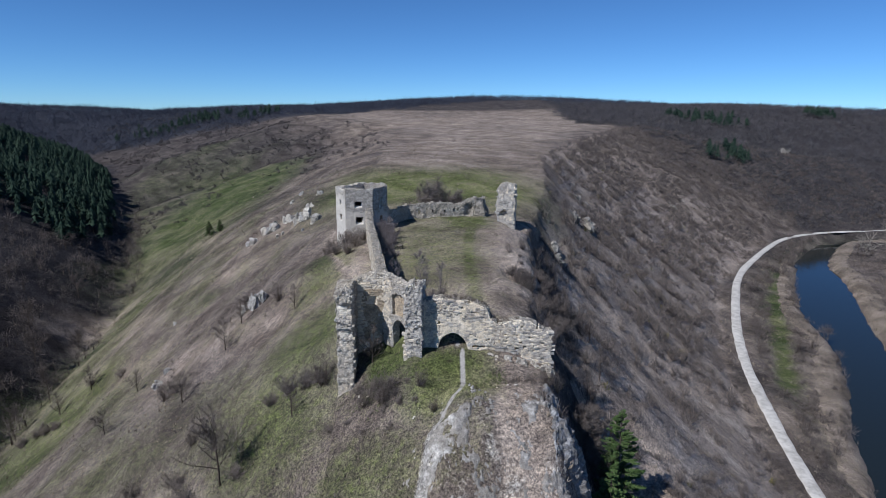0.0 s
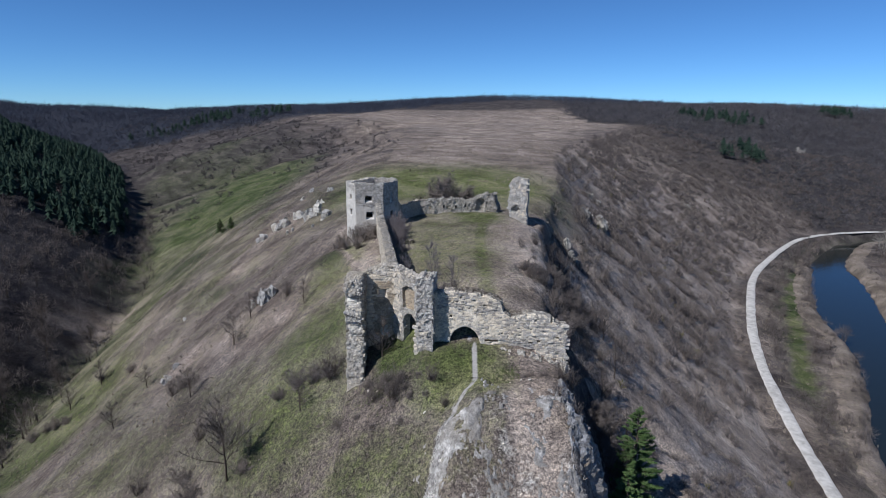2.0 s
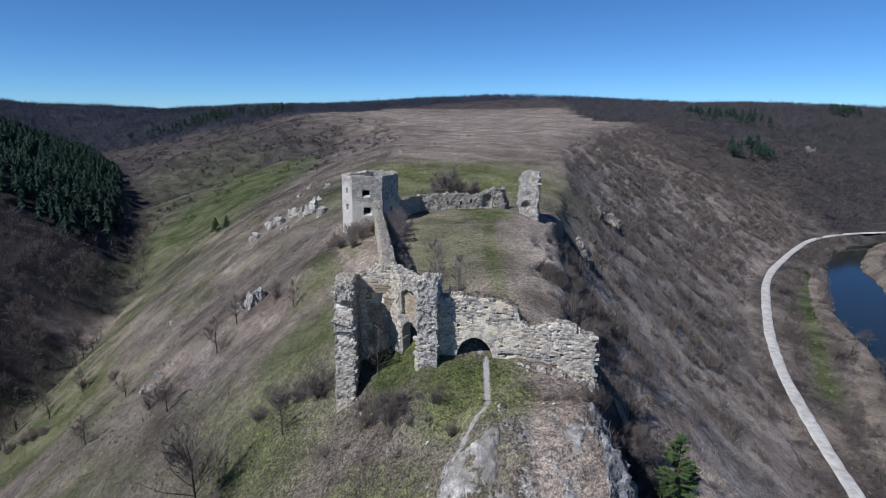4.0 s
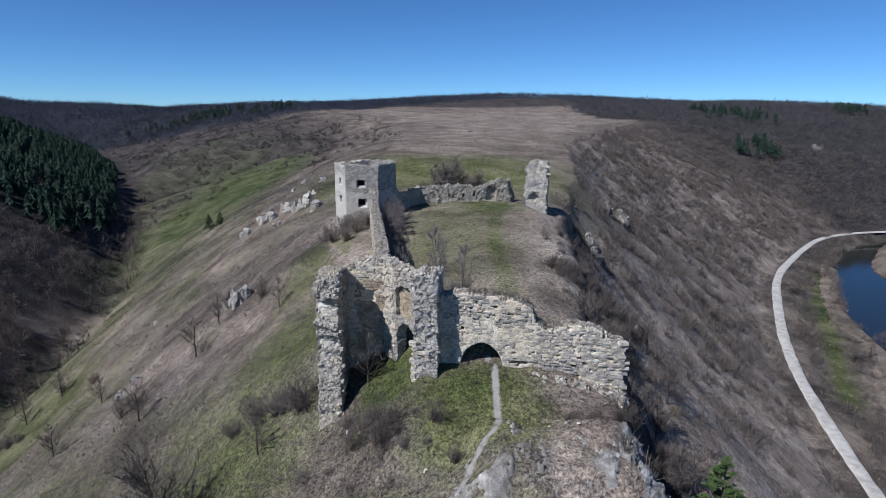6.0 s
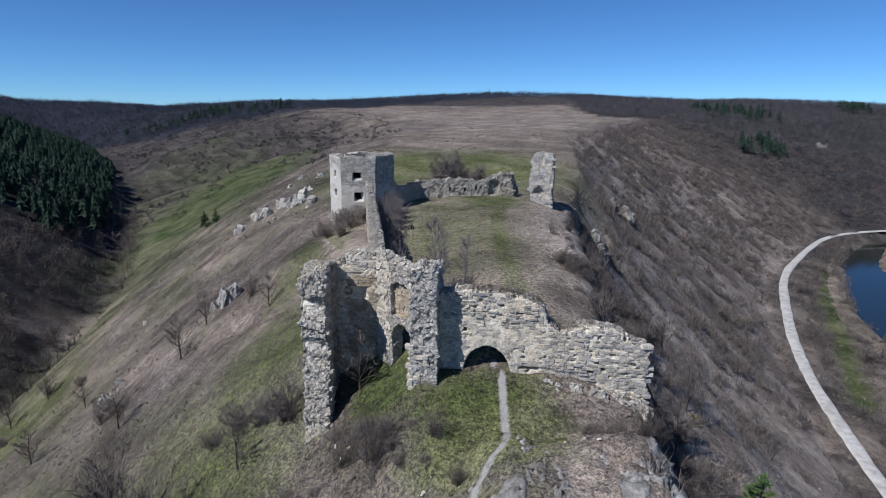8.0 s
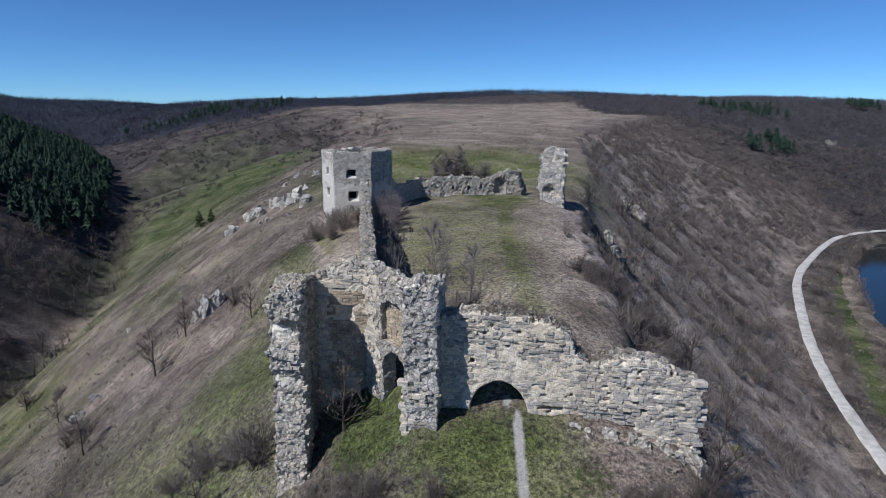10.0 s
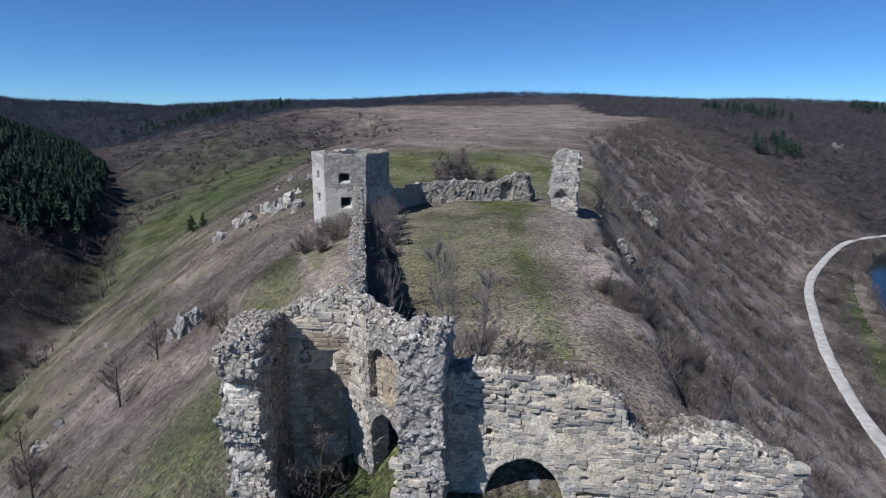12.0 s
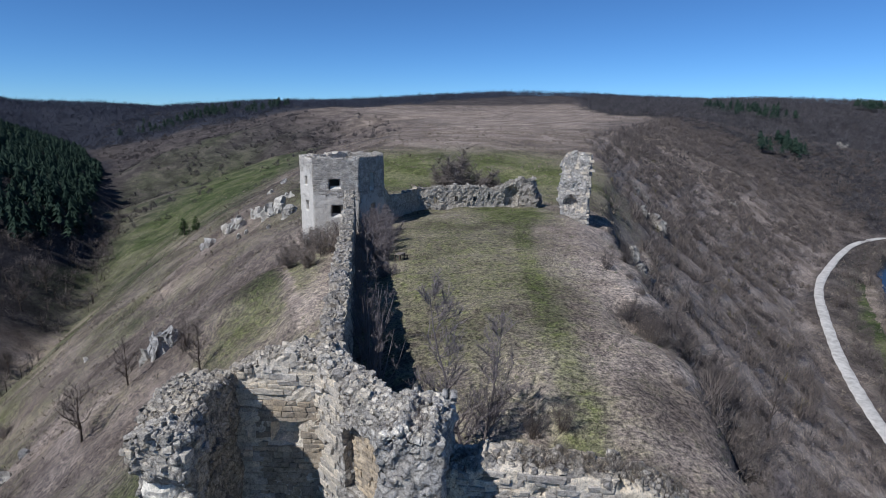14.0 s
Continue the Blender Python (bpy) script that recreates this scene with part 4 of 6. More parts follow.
def splay(wall, s0, s1, z0, z1):
    """Pale plastered splays at the sill and one jamb of a tower window."""
    ob, keep, face_point, run, lo, hi, u = wall
    bm = bmesh.new()

    def at(s, z, depth):
        return bm.verts.new(face_point(s, z, -depth))
    w, h = (s1 - s0) * 0.3, (z1 - z0) * 0.28
    for tri in (((s0, z0), (s1, z0), (0, h)), ((s1, z0), (s1, z1), (-w, 0))):
        (sa, za), (sb, zb), (ds, dz) = tri
        f0, f1 = at(sa, za, 0.04), at(sb, zb, 0.04)
        g0, g1 = at(sa + ds, za + dz, 0.6), at(sb + ds, zb + dz, 0.6)
        k0, k1 = at(sa, za, 0.6), at(sb, zb, 0.6)
        for q in ((f0, f1, g1, g0), (k0, g0, g1, k1), (f0, k0, k1, f1), (f0, g0, k0), (f1, k1, g1)):
            bm.faces.new(q)
    bmesh.ops.recalc_face_normals(bm, faces=bm.faces[:])
    me = bpy.data.meshes.new("window_splay")
    bm.to_mesh(me)
    bm.free()
    me.materials.append(TOWER_WHITE)
    o = new("window_splay", me)
    o.parent = ob


for k, s0, s1, z0, z1 in ((0, 1.8, 3.0, 14.65, 15.6), (0, 1.85, 3.1, 11.7, 12.8), (0, 1.9, 3.0, 9.0, 9.7), (1, 1.9, 2.75, 14.3, 16.2), (5, 1.4, 2.1, 14.9, 15.7), (5, 1.4, 2.1, 12.1, 13.2)):
    splay(TOWER_WALLS[k], s0 - 0.08, s1 + 0.08, z0 - 0.08, z1 + 0.08)

# ---- plants ----
def plant_material(name, dark, light, rough=0.9, clump=(0.08, 0.7, 1.2)):
    m, t, b = shader(name, rough)
    b.inputs["Specular IOR Level"].default_value = 0.1
    g = put(t, "NewGeometry")
    col = ramp(t, g.outputs["Random Per Island"], [(0.0, dark), (1.0, light)])
    v = noise_tex(t, clump[0], 3)
    lo, hi = clump[1:]
    col = mix(t, 0.6, col, ramp(t, v, [(0.35, (lo, lo, lo * 1.03)), (0.65, (hi, hi * 0.97, hi * 0.9))]), "MULTIPLY")
    t.links.new(col, b.inputs["Base Color"])
    return m


TWIG = plant_material("bare_grey_twigs", (0.075, 0.064, 0.059), (0.2, 0.172, 0.158))
BARK = plant_material("grey_brown_bark", (0.07, 0.055, 0.045), (0.12, 0.1, 0.085))
WOODS = plant_material("leafless_woodland", (0.055, 0.053, 0.06), (0.118, 0.112, 0.119), clump=(0.11, 0.35, 1.6))
# woodland with the blue of distance haze mixed into its twig colour
HAZY_WOODS = plant_material("haze_blue_woodland", (0.04, 0.046, 0.066), (0.085, 0.092, 0.12), clump=(0.07, 0.4, 1.5))
NEEDLE = plant_material("dark_pine_needles", (0.014, 0.03, 0.023), (0.036, 0.058, 0.04))
FAR_TWIG = plant_material("hazel_brown_twigs", (0.06, 0.055, 0.056), (0.15, 0.135, 0.132))
SPRUCE = plant_material("green_spruce_needles", (0.045, 0.085, 0.03), (0.115, 0.17, 0.06))
STRAW = plant_material("dry_grass_blades", (0.16, 0.135, 0.105), (0.36, 0.31, 0.245))
BLADE = plant_material("fresh_grass_blades", (0.06, 0.09, 0.028), (0.15, 0.18, 0.07))
BUDS = plant_material("budding_yellow_green_twigs", (0.09, 0.085, 0.03), (0.2, 0.17, 0.06))
PALE = plant_material("pale_poplar_twigs", (0.16, 0.145, 0.13), (0.3, 0.28, 0.25))
GREY_TWIG = plant_material("weathered_grey_twigs", (0.12, 0.103, 0.092), (0.29, 0.25, 0.225))
RNG = np.random.default_rng(5)


def fuzz(name, material, pos, size, count, width, rise=0.6, flare=1.0, label="", category="", base=0.0, limp=0.0):
    """Many clumps of thin tapering blades in one mesh. pos (n, 3), size (n,)."""
    n = len(pos)
    pos, size = np.repeat(pos, count, 0), np.repeat(size, count)
    k = n * count
    ang = RNG.uniform(0, 2 * math.pi, k)
    out = RNG.uniform(0.05, 1.0, k) ** 0.7 * flare
    up = rise + RNG.uniform(0.1, 1.0, k) * (1 - rise)
    root = pos.copy()
    spread_ = RNG.uniform(0, 1, k) ** 0.5 * size * 0.3 * flare
    ra = RNG.uniform(0, 2 * math.pi, k)
    root[:, 0] += np.cos(ra) * spread_
    root[:, 1] += np.sin(ra) * spread_
    root[:, 2] += size * base * RNG.uniform(0, 1, k)
    tip = root + np.stack([np.cos(ang) * out * size * 0.5, np.sin(ang) * out * size * 0.5, up * size * (1 - limp * out)], 1)
    tip[:, 2] = np.minimum(tip[:, 2], pos[:, 2] + size * 1.05)
    side = np.stack([-np.sin(ang + 0.6), np.cos(ang + 0.6), RNG.uniform(-0.4, 0.4, k)], 1) * (width * size)[:, None] * 0.5
    verts = np.stack([root - side, root + side, tip], 1).reshape(-1, 3)
    me = bpy.data.meshes.new(name)
    me.vertices.add(len(verts))
    me.vertices.foreach_set("co", verts.astype(np.float32).ravel())
    me.loops.add(len(verts))
    me.loops.foreach_set("vertex_index", np.arange(len(verts), dtype=np.int32))
    me.polygons.add(k)
    me.polygons.foreach_set("loop_start", np.arange(0, 3 * k, 3, dtype=np.int32))
    me.update(calc_edges=True)
    me.materials.append(material)
    return tagged(new(name, me), label, category, kind="stuff")


def puffs(name, material, pos, size, count, width, label="", category="", tall=0.5, lift=0.0, stem=0, grain=1.0):
    """Many rounded leafless crowns of radiating twigs in one mesh; lift raises the crown on a stem (share of the size)."""
    n = len(pos)
    if stem:
        fuzz(name + "_stems", BARK, pos, size * (lift + 0.25), stem, 0.05, 0.85, 0.25, "slim bare trunks", category)
    pos, size = np.repeat(pos, count, 0), np.repeat(size, count)
    k = n * count
    ang = RNG.uniform(0, 2 * math.pi, k)
    up = RNG.uniform(-1.0 if lift > 0.2 else -0.05, 1.0, k)
    flat_ = np.sqrt(1 - up * up)
    way = np.stack([np.cos(ang) * flat_, np.sin(ang) * flat_, up], 1)
    reach = np.stack([size * 0.5, size * 0.5, size * tall], 1)
    centre = pos + np.stack([np.zeros(k), np.zeros(k), size * lift], 1)
    root = centre + way * reach * RNG.uniform(0.1, 0.8, (k, 1))
    heading = way * 0.7 + RNG.normal(0, 0.5, (k, 3)) + np.array([0, 0, 0.35])
    tip = root + heading * reach * RNG.uniform(0.25, 0.6, (k, 1)) * grain
    side = np.cross(way, RNG.normal(0, 1, (k, 3)))
    side /= np.linalg.norm(side, axis=1)[:, None] + 1e-9
    side *= (width * size)[:, None] * 0.5
    verts = np.stack([root - side, root + side, tip], 1).reshape(-1, 3)
    me = bpy.data.meshes.new(name)
    me.vertices.add(len(verts))
    me.vertices.foreach_set("co", verts.astype(np.float32).ravel())
    me.loops.add(len(verts))
    me.loops.foreach_set("vertex_index", np.arange(len(verts), dtype=np.int32))
    me.polygons.add(k)
    me.polygons.foreach_set("loop_start", np.arange(0, 3 * k, 3, dtype=np.int32))
    me.update(calc_edges=True)
    me.materials.append(material)
    return tagged(new(name, me), label, category, kind="stuff")


def conifers(name, pos, size, wide, label, category, tiers=5, points=5):
    """Pines as ragged drooping skirts of needles round one stem line, many in one mesh."""
    n = len(pos)
    verts, faces = [], []
    lean = RNG.normal(0, 0.03, (n, 2))
    for k in range(tiers):
        f = k / tiers
        low = 0.3 + 0.66 * f
        high = min(1.0, low + 0.2)
        reach = size * wide * 0.5 * (1 - f) ** 0.5 * RNG.uniform(0.75, 1.2, n)
        turn = RNG.uniform(0, 6.283, n)
        tip = pos + np.stack([lean[:, 0] * size * high, lean[:, 1] * size * high, size * high], 1)
        ring = []
        for j in range(points * 2):
            a = turn + j * 3.1416 / points
            r = reach * (RNG.uniform(0.8, 1.25, n) if j % 2 else RNG.uniform(0.35, 0.6, n))
            z = size * (low + (RNG.uniform(-0.05, 0.04, n) if j % 2 else RNG.uniform(0.04, 0.12, n)))
            ring.append(pos + np.stack([np.cos(a) * r + lean[:, 0] * size * low, np.sin(a) * r + lean[:, 1] * size * low, z], 1))
        block = np.stack([tip] + ring, 1)
        m = points * 2 + 1
        base = sum(len(v) for v in verts) + np.arange(n)[:, None, None] * m
        tri = np.array([(0, 1 + j, 1 + (j + 1) % (m - 1)) for j in range(m - 1)])[None]
        verts.append(block.reshape(-1, 3))
        faces.append((base + tri).reshape(-1, 3))
    fuzz(name + "_stems", BARK, pos, size * 0.5, 1, 0.06, 0.95, 0.05, "straight pine trunks", category)
    return tagged(mesh_object(name, np.concatenate(verts).tolist(), np.concatenate(faces).tolist(), NEEDLE, smooth=False), label, category, kind="stuff")


def scatter(n, x0, x1, y0, y1, chance):
    """n tries in a rectangle, kept by chance(x, y); set on the ground."""
    x, y = RNG.uniform(x0, x1, n), RNG.uniform(y0, y1, n)
    keep = RNG.uniform(0, 1, n) < chance(x, y)
    x, y = x[keep], y[keep]
    return np.stack([x, y, ground(x, y) - 0.05], 1)


def zone(x, y):
    dl, _ = along(BROW_LEFT, x, y)
    dr, _ = along(BROW_RIGHT, x, y)
    df, _ = along(FOOT, x, y)
    top, spur = inside(CREST, x, y), inside(SPUR, x, y)
    return dl, dr, df, top, spur, dr < dl


def right_slope(x, y):
    dl, dr, df, top, spur, right = zone(x, y)
    clump = np.clip(0.08 + 0.25 * (y > 120) + 0.25 * (y > 210) + 1.0 * ripple(x, y, 29, 11) + 0.9 * ripple(x, y, 11, 12) + RNG.normal(0, 0.25, x.shape), 0.05, 1)
    band = np.where(dr < 5, np.where(y < 82, 0.9, 0.2), np.where((dr < 20) | (y > 120), 0.9, 0.45))
    return np.where(spur & ~top & right & (df > 3), clump * band, 0)


def left_slope(x, y):
    dl, dr, df, top, spur, right = zone(x, y)
    clump = np.clip(0.16 + 0.7 * ripple(x, y, 30, 13), 0.0, 1)
    rows = np.clip(0.22 + 1.1 * ripple(0.35 * (0.86 * y - 0.5 * x), 0.86 * x + 0.5 * y, 24, 72) + 0.5 * ripple(x, y, 90, 73), 0.02, 1)
    grassy = np.exp(-((x + 118 + (y - 300) * 0.1) / 36) ** 4 - ((y - 310) / 105) ** 4)
    return np.where(spur & ~top & ~right, np.where(y > 260, rows * np.clip(dl / 60, 0.25, 1) * (1 - 0.93 * grassy), clump * 0.5), 0)


def woods(x, y):
    return wooded(x, y, RNG.normal(0, 9, x.shape)) * np.clip(0.85 + 0.5 * ripple(x, y, 70, 14), 0.35, 1)


def pines(x, y):
    dw, _ = along(FAR_BROW, x, y)
    df, _ = along(FOOT, x, y)
    west = ~inside(SPUR, x, y) & (x < 0)
    return np.where(west & (y > 226) & (x < -158) & (y < 560) & (df > 3) & (dw < 190), 0.95, 0)


# shrubs of the steep flank over the road, then of the other slopes
p = scatter(1700, 8, 45, 36, 82, right_slope)
puffs("hillside_shrubs", TWIG, p, RNG.uniform(0.7, 2.2, len(p)), 110, 0.03, "leafless grey-brown scrub below the castle wall", "shrubs", 0.75)
p = np.concatenate([scatter(15000, 0, 130, 80, 190, right_slope), scatter(6000, 45, 100, 20, 80, right_slope)])
p = p[RNG.uniform(0, 1, len(p)) < 0.5]
puffs("hillside_shrubs", TWIG, p, RNG.uniform(0.8, 2.5, len(p)), 44, 0.036, "leafless grey-brown shrubs covering the steep slope", "shrubs", 0.65, grain=0.75)
p = scatter(30000, 20, 330, 180, 480, right_slope)
puffs("hillside_shrubs", TWIG, p, RNG.uniform(1.6, 4.6, len(p)), 46, 0.065, "leafless grey-brown shrubs on the far slope", "shrubs", 0.6, grain=0.75)
p = scatter(2800, 10, 80, 86, 180, lambda x, y: right_slope(x, y) * 0.9)
puffs("hillside_shrubs", TWIG, p, RNG.uniform(1.4, 3.6, len(p)), 84, 0.04, "taller leafless bushes standing on the steep slope", "shrubs", 0.8, grain=0.9)
p = scatter(13000, 8, 110, 34, 180, lambda x, y: np.where(inside(SPUR, x, y) & ~inside(CREST, x, y), np.clip(0.45 + 0.8 * ripple(x, y, 17, 75), 0.05, 1), 0))
puffs("hillside_tufts", TWIG, p, RNG.uniform(0.35, 1.1, len(p)), 12, 0.11, "low dark tufts of heath on the steep slope", "shrubs", 0.6, grain=0.7)
p = scatter(13000, -90, -6, 36, 150, lambda x, y: np.where(inside(SPUR, x, y) & ~inside(CREST, x, y), np.clip(0.3 + 0.8 * ripple(x, y, 15, 76), 0.03, 1), 0))
puffs("slope_tufts", TWIG, p, RNG.uniform(0.2, 0.65, len(p)), 12, 0.1, "low dark tufts of heath on the grassy slope", "shrubs", 0.6, grain=0.7)
p = scatter(5200, 24, 240, 150, 430, lambda x, y: right_slope(x, y) * 0.8)
puffs("hillside_shrubs", TWIG, p, RNG.uniform(3.0, 5.5, len(p)), 64, 0.035, "tall leafless hazel bushes on the far slope", "shrubs", 0.55, 0.2, grain=0.85)
# brow scrub, made dense and dark to deepen the shaded band
p = scatter(2600, 8, 34, 60, 118, lambda x, y: np.where(inside(SPUR, x, y) & ~inside(CREST, x, y) & (along(BROW_RIGHT, x, y)[0] > 1.5), 0.85 * np.exp(-(along(BROW_RIGHT, x, y)[0] / 6.0) ** 2), 0))
puffs("brow_shrubs", FAR_TWIG, p, RNG.uniform(1.0, 2.4, len(p)), 70, 0.035, "leafless thicket that darkens the shaded brow of the yard", "shrubs", 0.75, grain=0.85)
p = scatter(1500, 0, 120, 30, 300, lambda x, y: right_slope(x, y) * 0.35)
puffs("budding_shrubs", BUDS, p, RNG.uniform(0.8, 2.0, len(p)), 40, 0.08, "shrubs with first yellow-green buds on the slope", "shrubs", 0.8)
p = scatter(9000, -125, -4, 36, 290, lambda x, y: left_slope(x, y) * 0.9 + 0.06 * (inside(SPUR, x, y) & ~inside(CREST, x, y)))
puffs("slope_shrubs", TWIG, p, RNG.uniform(0.3, 1.2, len(p)), 34, 0.06, "small bare shrubs scattered on the grassy slope", "shrubs", 0.6, grain=0.65)
p = scatter(26000, -420, -20, 270, 820, left_slope)
puffs("slope_shrubs", FAR_TWIG, p, RNG.uniform(1.6, 4.6, len(p)), 44, 0.08, "bare thickets on the far valley side", "shrubs", 0.55, grain=0.75)
p = scatter(14000, -200, 260, 230, 960, lambda x, y: np.where(inside(CREST, x, y), np.clip(0.12 + 0.5 * ripple(x * 0.5, y, 90, 15) + 0.6 * (y - 450) / 400, 0.02, 1), 0))
puffs("meadow_shrubs", FAR_TWIG, p, RNG.uniform(1.1, 2.9, len(p)), 14, 0.13, "low bare bushes dotted over the dry meadow", "shrubs", 0.55, grain=0.5)
# woodland
p = scatter(34000, -700, 700, 330, 900, woods)
p = p[(np.abs(p[:, 0]) < 0.9 * p[:, 1]) & (np.hypot(p[:, 0], p[:, 1]) < 900) & ~((p[:, 0] < -150) & (p[:, 1] < 560) & (p[:, 0] + 0.35 * p[:, 1] < 20))]
for part_, stuff in ((p[p[:, 0] > 0], WOODS), (p[p[:, 0] <= 0], HAZY_WOODS)):
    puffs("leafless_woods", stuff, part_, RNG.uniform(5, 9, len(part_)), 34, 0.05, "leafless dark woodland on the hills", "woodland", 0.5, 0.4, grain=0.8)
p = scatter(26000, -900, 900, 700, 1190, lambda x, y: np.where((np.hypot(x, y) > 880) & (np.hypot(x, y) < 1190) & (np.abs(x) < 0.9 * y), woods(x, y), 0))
puffs("leafless_woods", HAZY_WOODS, p, RNG.uniform(7, 12.5, len(p)), 28, 0.05, "leafless dark woodland along the skyline", "woodland", 0.5, 0.28, grain=0.8)
p = scatter(5200, -260, -60, 20, 330, lambda x, y: np.where(~inside(SPUR, x, y) | (along(FOOT, x, y)[0] < 8), 0.95 * np.clip(0.8 + ripple(x, y, 45, 24), 0.15, 1) * (1 - np.exp(-((x + 118) / 10) ** 4 - ((y - 178 - 0.8 * (x + 118)) / 12) ** 4)), 0))
puffs("valley_woods", TWIG, p, RNG.uniform(3, 7, len(p)), 90, 0.024, "leafless trees filling the side valley", "woodland", 0.5, 0.5, stem=2, grain=0.65)
# pines
p = scatter(8600, -560, -100, 190, 560, pines)
conifers("pine_forest", p, RNG.uniform(8, 12.5, len(p)), 0.52, "dense dark green pine forest on the valley side", "pine forest")
some = lambda n, x0, x1, y0, y1: scatter(n, x0, x1, y0, y1, lambda x, y: 0.6 + 0 * x)
p = np.concatenate([some(40, -375, -305, 630, 690), some(90, -330, -262, 670, 715), some(90, 215, 285, 535, 590), some(34, 212, 226, 424, 448), some(12, 190, 206, 420, 440), some(60, 400, 420, 630, 665), some(40, -240, -190, 640, 680)])
conifers("pine_groves", p, RNG.uniform(7, 12, len(p)), 0.6, "small groves of dark pines among bare woods", "pine forest")
# river banks
def banks(x, y):
    d, half = along(RIVER, x, y)
    dd, _ = along([(a, b, 0) for a, b in ROAD], x, y)
    return np.where(~inside(SPUR, x, y) & (d > half + 1) & (dd > 5) & (x > 40), np.clip(0.6 + 0.9 * ripple(x, y, 30, 16), 0.05, 1) * (1 - np.exp(-(along(RIVER_MEADOW, x, y, 2)[0] / 3.5) ** 4)), 0)


p = scatter(4200, 60, 420, 60, 420, banks)
p[:, 2] = np.maximum(p[:, 2], -43.6)
puffs("bank_shrubs", TWIG, p, RNG.uniform(0.8, 3.6, len(p)), 40, 0.06, "bare willow scrub along the river bank", "shrubs", 0.7, grain=0.8)
road_x = [v[0] for v in ROAD]
road_y = [v[1] for v in ROAD]
yy = RNG.uniform(40, 345, 3200)
xx = np.interp(yy, road_y, road_x) + 4.5 + RNG.uniform(0, 1, 3200) ** 1.5 * 30
ok = RNG.uniform(0, 1, 3200) < banks(xx, yy) * 0.55
p = np.stack([xx[ok], yy[ok], np.maximum(ground(xx[ok], yy[ok]), -43.5)], 1)
puffs("bank_shrubs", TWIG, p, RNG.uniform(1.1, 4.0, len(p)), 80, 0.033, "brown willow scrub between road and river", "shrubs", 0.7, grain=0.8)
p = p[::14]
puffs("bank_trees", TWIG, p, RNG.uniform(4, 6.5, len(p)), 220, 0.016, "grey leafless willows on the river bank", "woodland", 0.5, 0.5, stem=3, grain=0.8)
yy = RNG.uniform(40, 345, 900)
xx = np.interp(yy, road_y, road_x) - RNG.uniform(3.5, 9, 900)
p = np.stack([xx, yy, ground(xx, yy) - 0.05], 1)[ripple(xx, yy, 30, 56) > 0.05]
puffs("roadside_shrubs", TWIG, p, RNG.uniform(0.8, 2.6, len(p)), 70, 0.04, "bare shrubs on the bank above the road", "shrubs", 0.7, grain=0.8)
p = scatter(420, 225, 380, 290, 400, lambda x, y: np.where((along(RIVER, x, y)[0] > 12) & ~inside(SPUR, x, y), 0.6, 0))
puffs("bank_trees", PALE, p, RNG.uniform(7, 13, len(p)), 60, 0.035, "tall pale leafless poplars on the far bank", "woodland", 0.5, 0.55, stem=2)
p = scatter(4000, 60, 300, 60, 400, lambda x, y: np.where(np.abs(along(RIVER, x, y)[0] - along(RIVER, x, y)[1] - 2.5) < 2.5, 0.9, 0))
p[:, 2] = np.maximum(p[:, 2], -45.2)
fuzz("bank_reeds", STRAW, p, RNG.uniform(0.8, 1.6, len(p)), 12, 0.06, 0.8, 0.6, "pale dry reeds on the river edge", "reeds")
# grass near the ruin
p = scatter(50000, -45, 20, 33, 112, lambda x, y: np.where(along(FOOTPATH, x, y, 2)[0] > 0.6, np.clip(0.45 + 0.6 * ripple(x, y, 8, 17), 0.05, 1), 0))
fuzz("dry_grass", STRAW, p, RNG.uniform(0.1, 0.26, len(p)), 7, 0.08, 0.3, 2.0, "tufts of dry winter grass", "grass")
p = scatter(16000, -24, 16, 40, 116, lambda x, y: np.where(along(FOOTPATH, x, y, 2)[0] > 0.6, np.clip(0.4 + 0.8 * ripple(x, y, 11, 18), 0, 1), 0))
fuzz("green_grass", BLADE, p, RNG.uniform(0.08, 0.2, len(p)), 7, 0.1, 0.4, 1.8, "fresh short spring grass", "grass")
p = scatter(9000, -9, 6, 45, 55, lambda x, y: np.where(along(FOOTPATH, x, y, 2)[0] > 0.5, np.clip(0.5 + 0.6 * ripple(x, y, 4, 63), 0, 1), 0))
fuzz("green_grass", BLADE, p, RNG.uniform(0.1, 0.24, len(p)), 7, 0.09, 0.45, 1.6, "lush green grass in front of the gate", "grass")
# taller dry tussocks on the open slopes and the far meadow
p = scatter(46000, -110, 100, 36, 260, lambda x, y: np.where(inside(SPUR, x, y) & (np.abs(x) + np.abs(y - 80) > 40), np.clip(0.5 + 0.7 * ripple(x, y, 13, 25), 0.05, 1), 0))
fuzz("dry_tussocks", STRAW, p, RNG.uniform(0.2, 0.5, len(p)), 7, 0.2, 0.3, 1.8, "pale dry tussocks standing on the slopes", "grass")
p = scatter(22000, -220, 260, 150, 800, lambda x, y: np.where(inside(SPUR, x, y), np.clip(0.5 + 0.7 * ripple(x, y, 30, 26), 0.05, 1), 0))
fuzz("dry_tussocks", STRAW, p, RNG.uniform(0.4, 0.9, len(p)), 5, 0.25, 0.3, 1.8, "pale dry tussocks on the far meadow", "grass")
p = scatter(9000, 62, 330, 50, 400, lambda x, y: np.where(~inside(SPUR, x, y) & (along(RIVER, x, y)[0] > along(RIVER, x, y)[1] + 1) & (along(ROAD, x, y, 2)[0] > 2.2), 0.8, 0))
fuzz("dry_tussocks", STRAW, p, RNG.uniform(0.4, 1.1, len(p)), 7, 0.17, 0.45, 1.3, "pale dry grass on the flood plain", "grass")

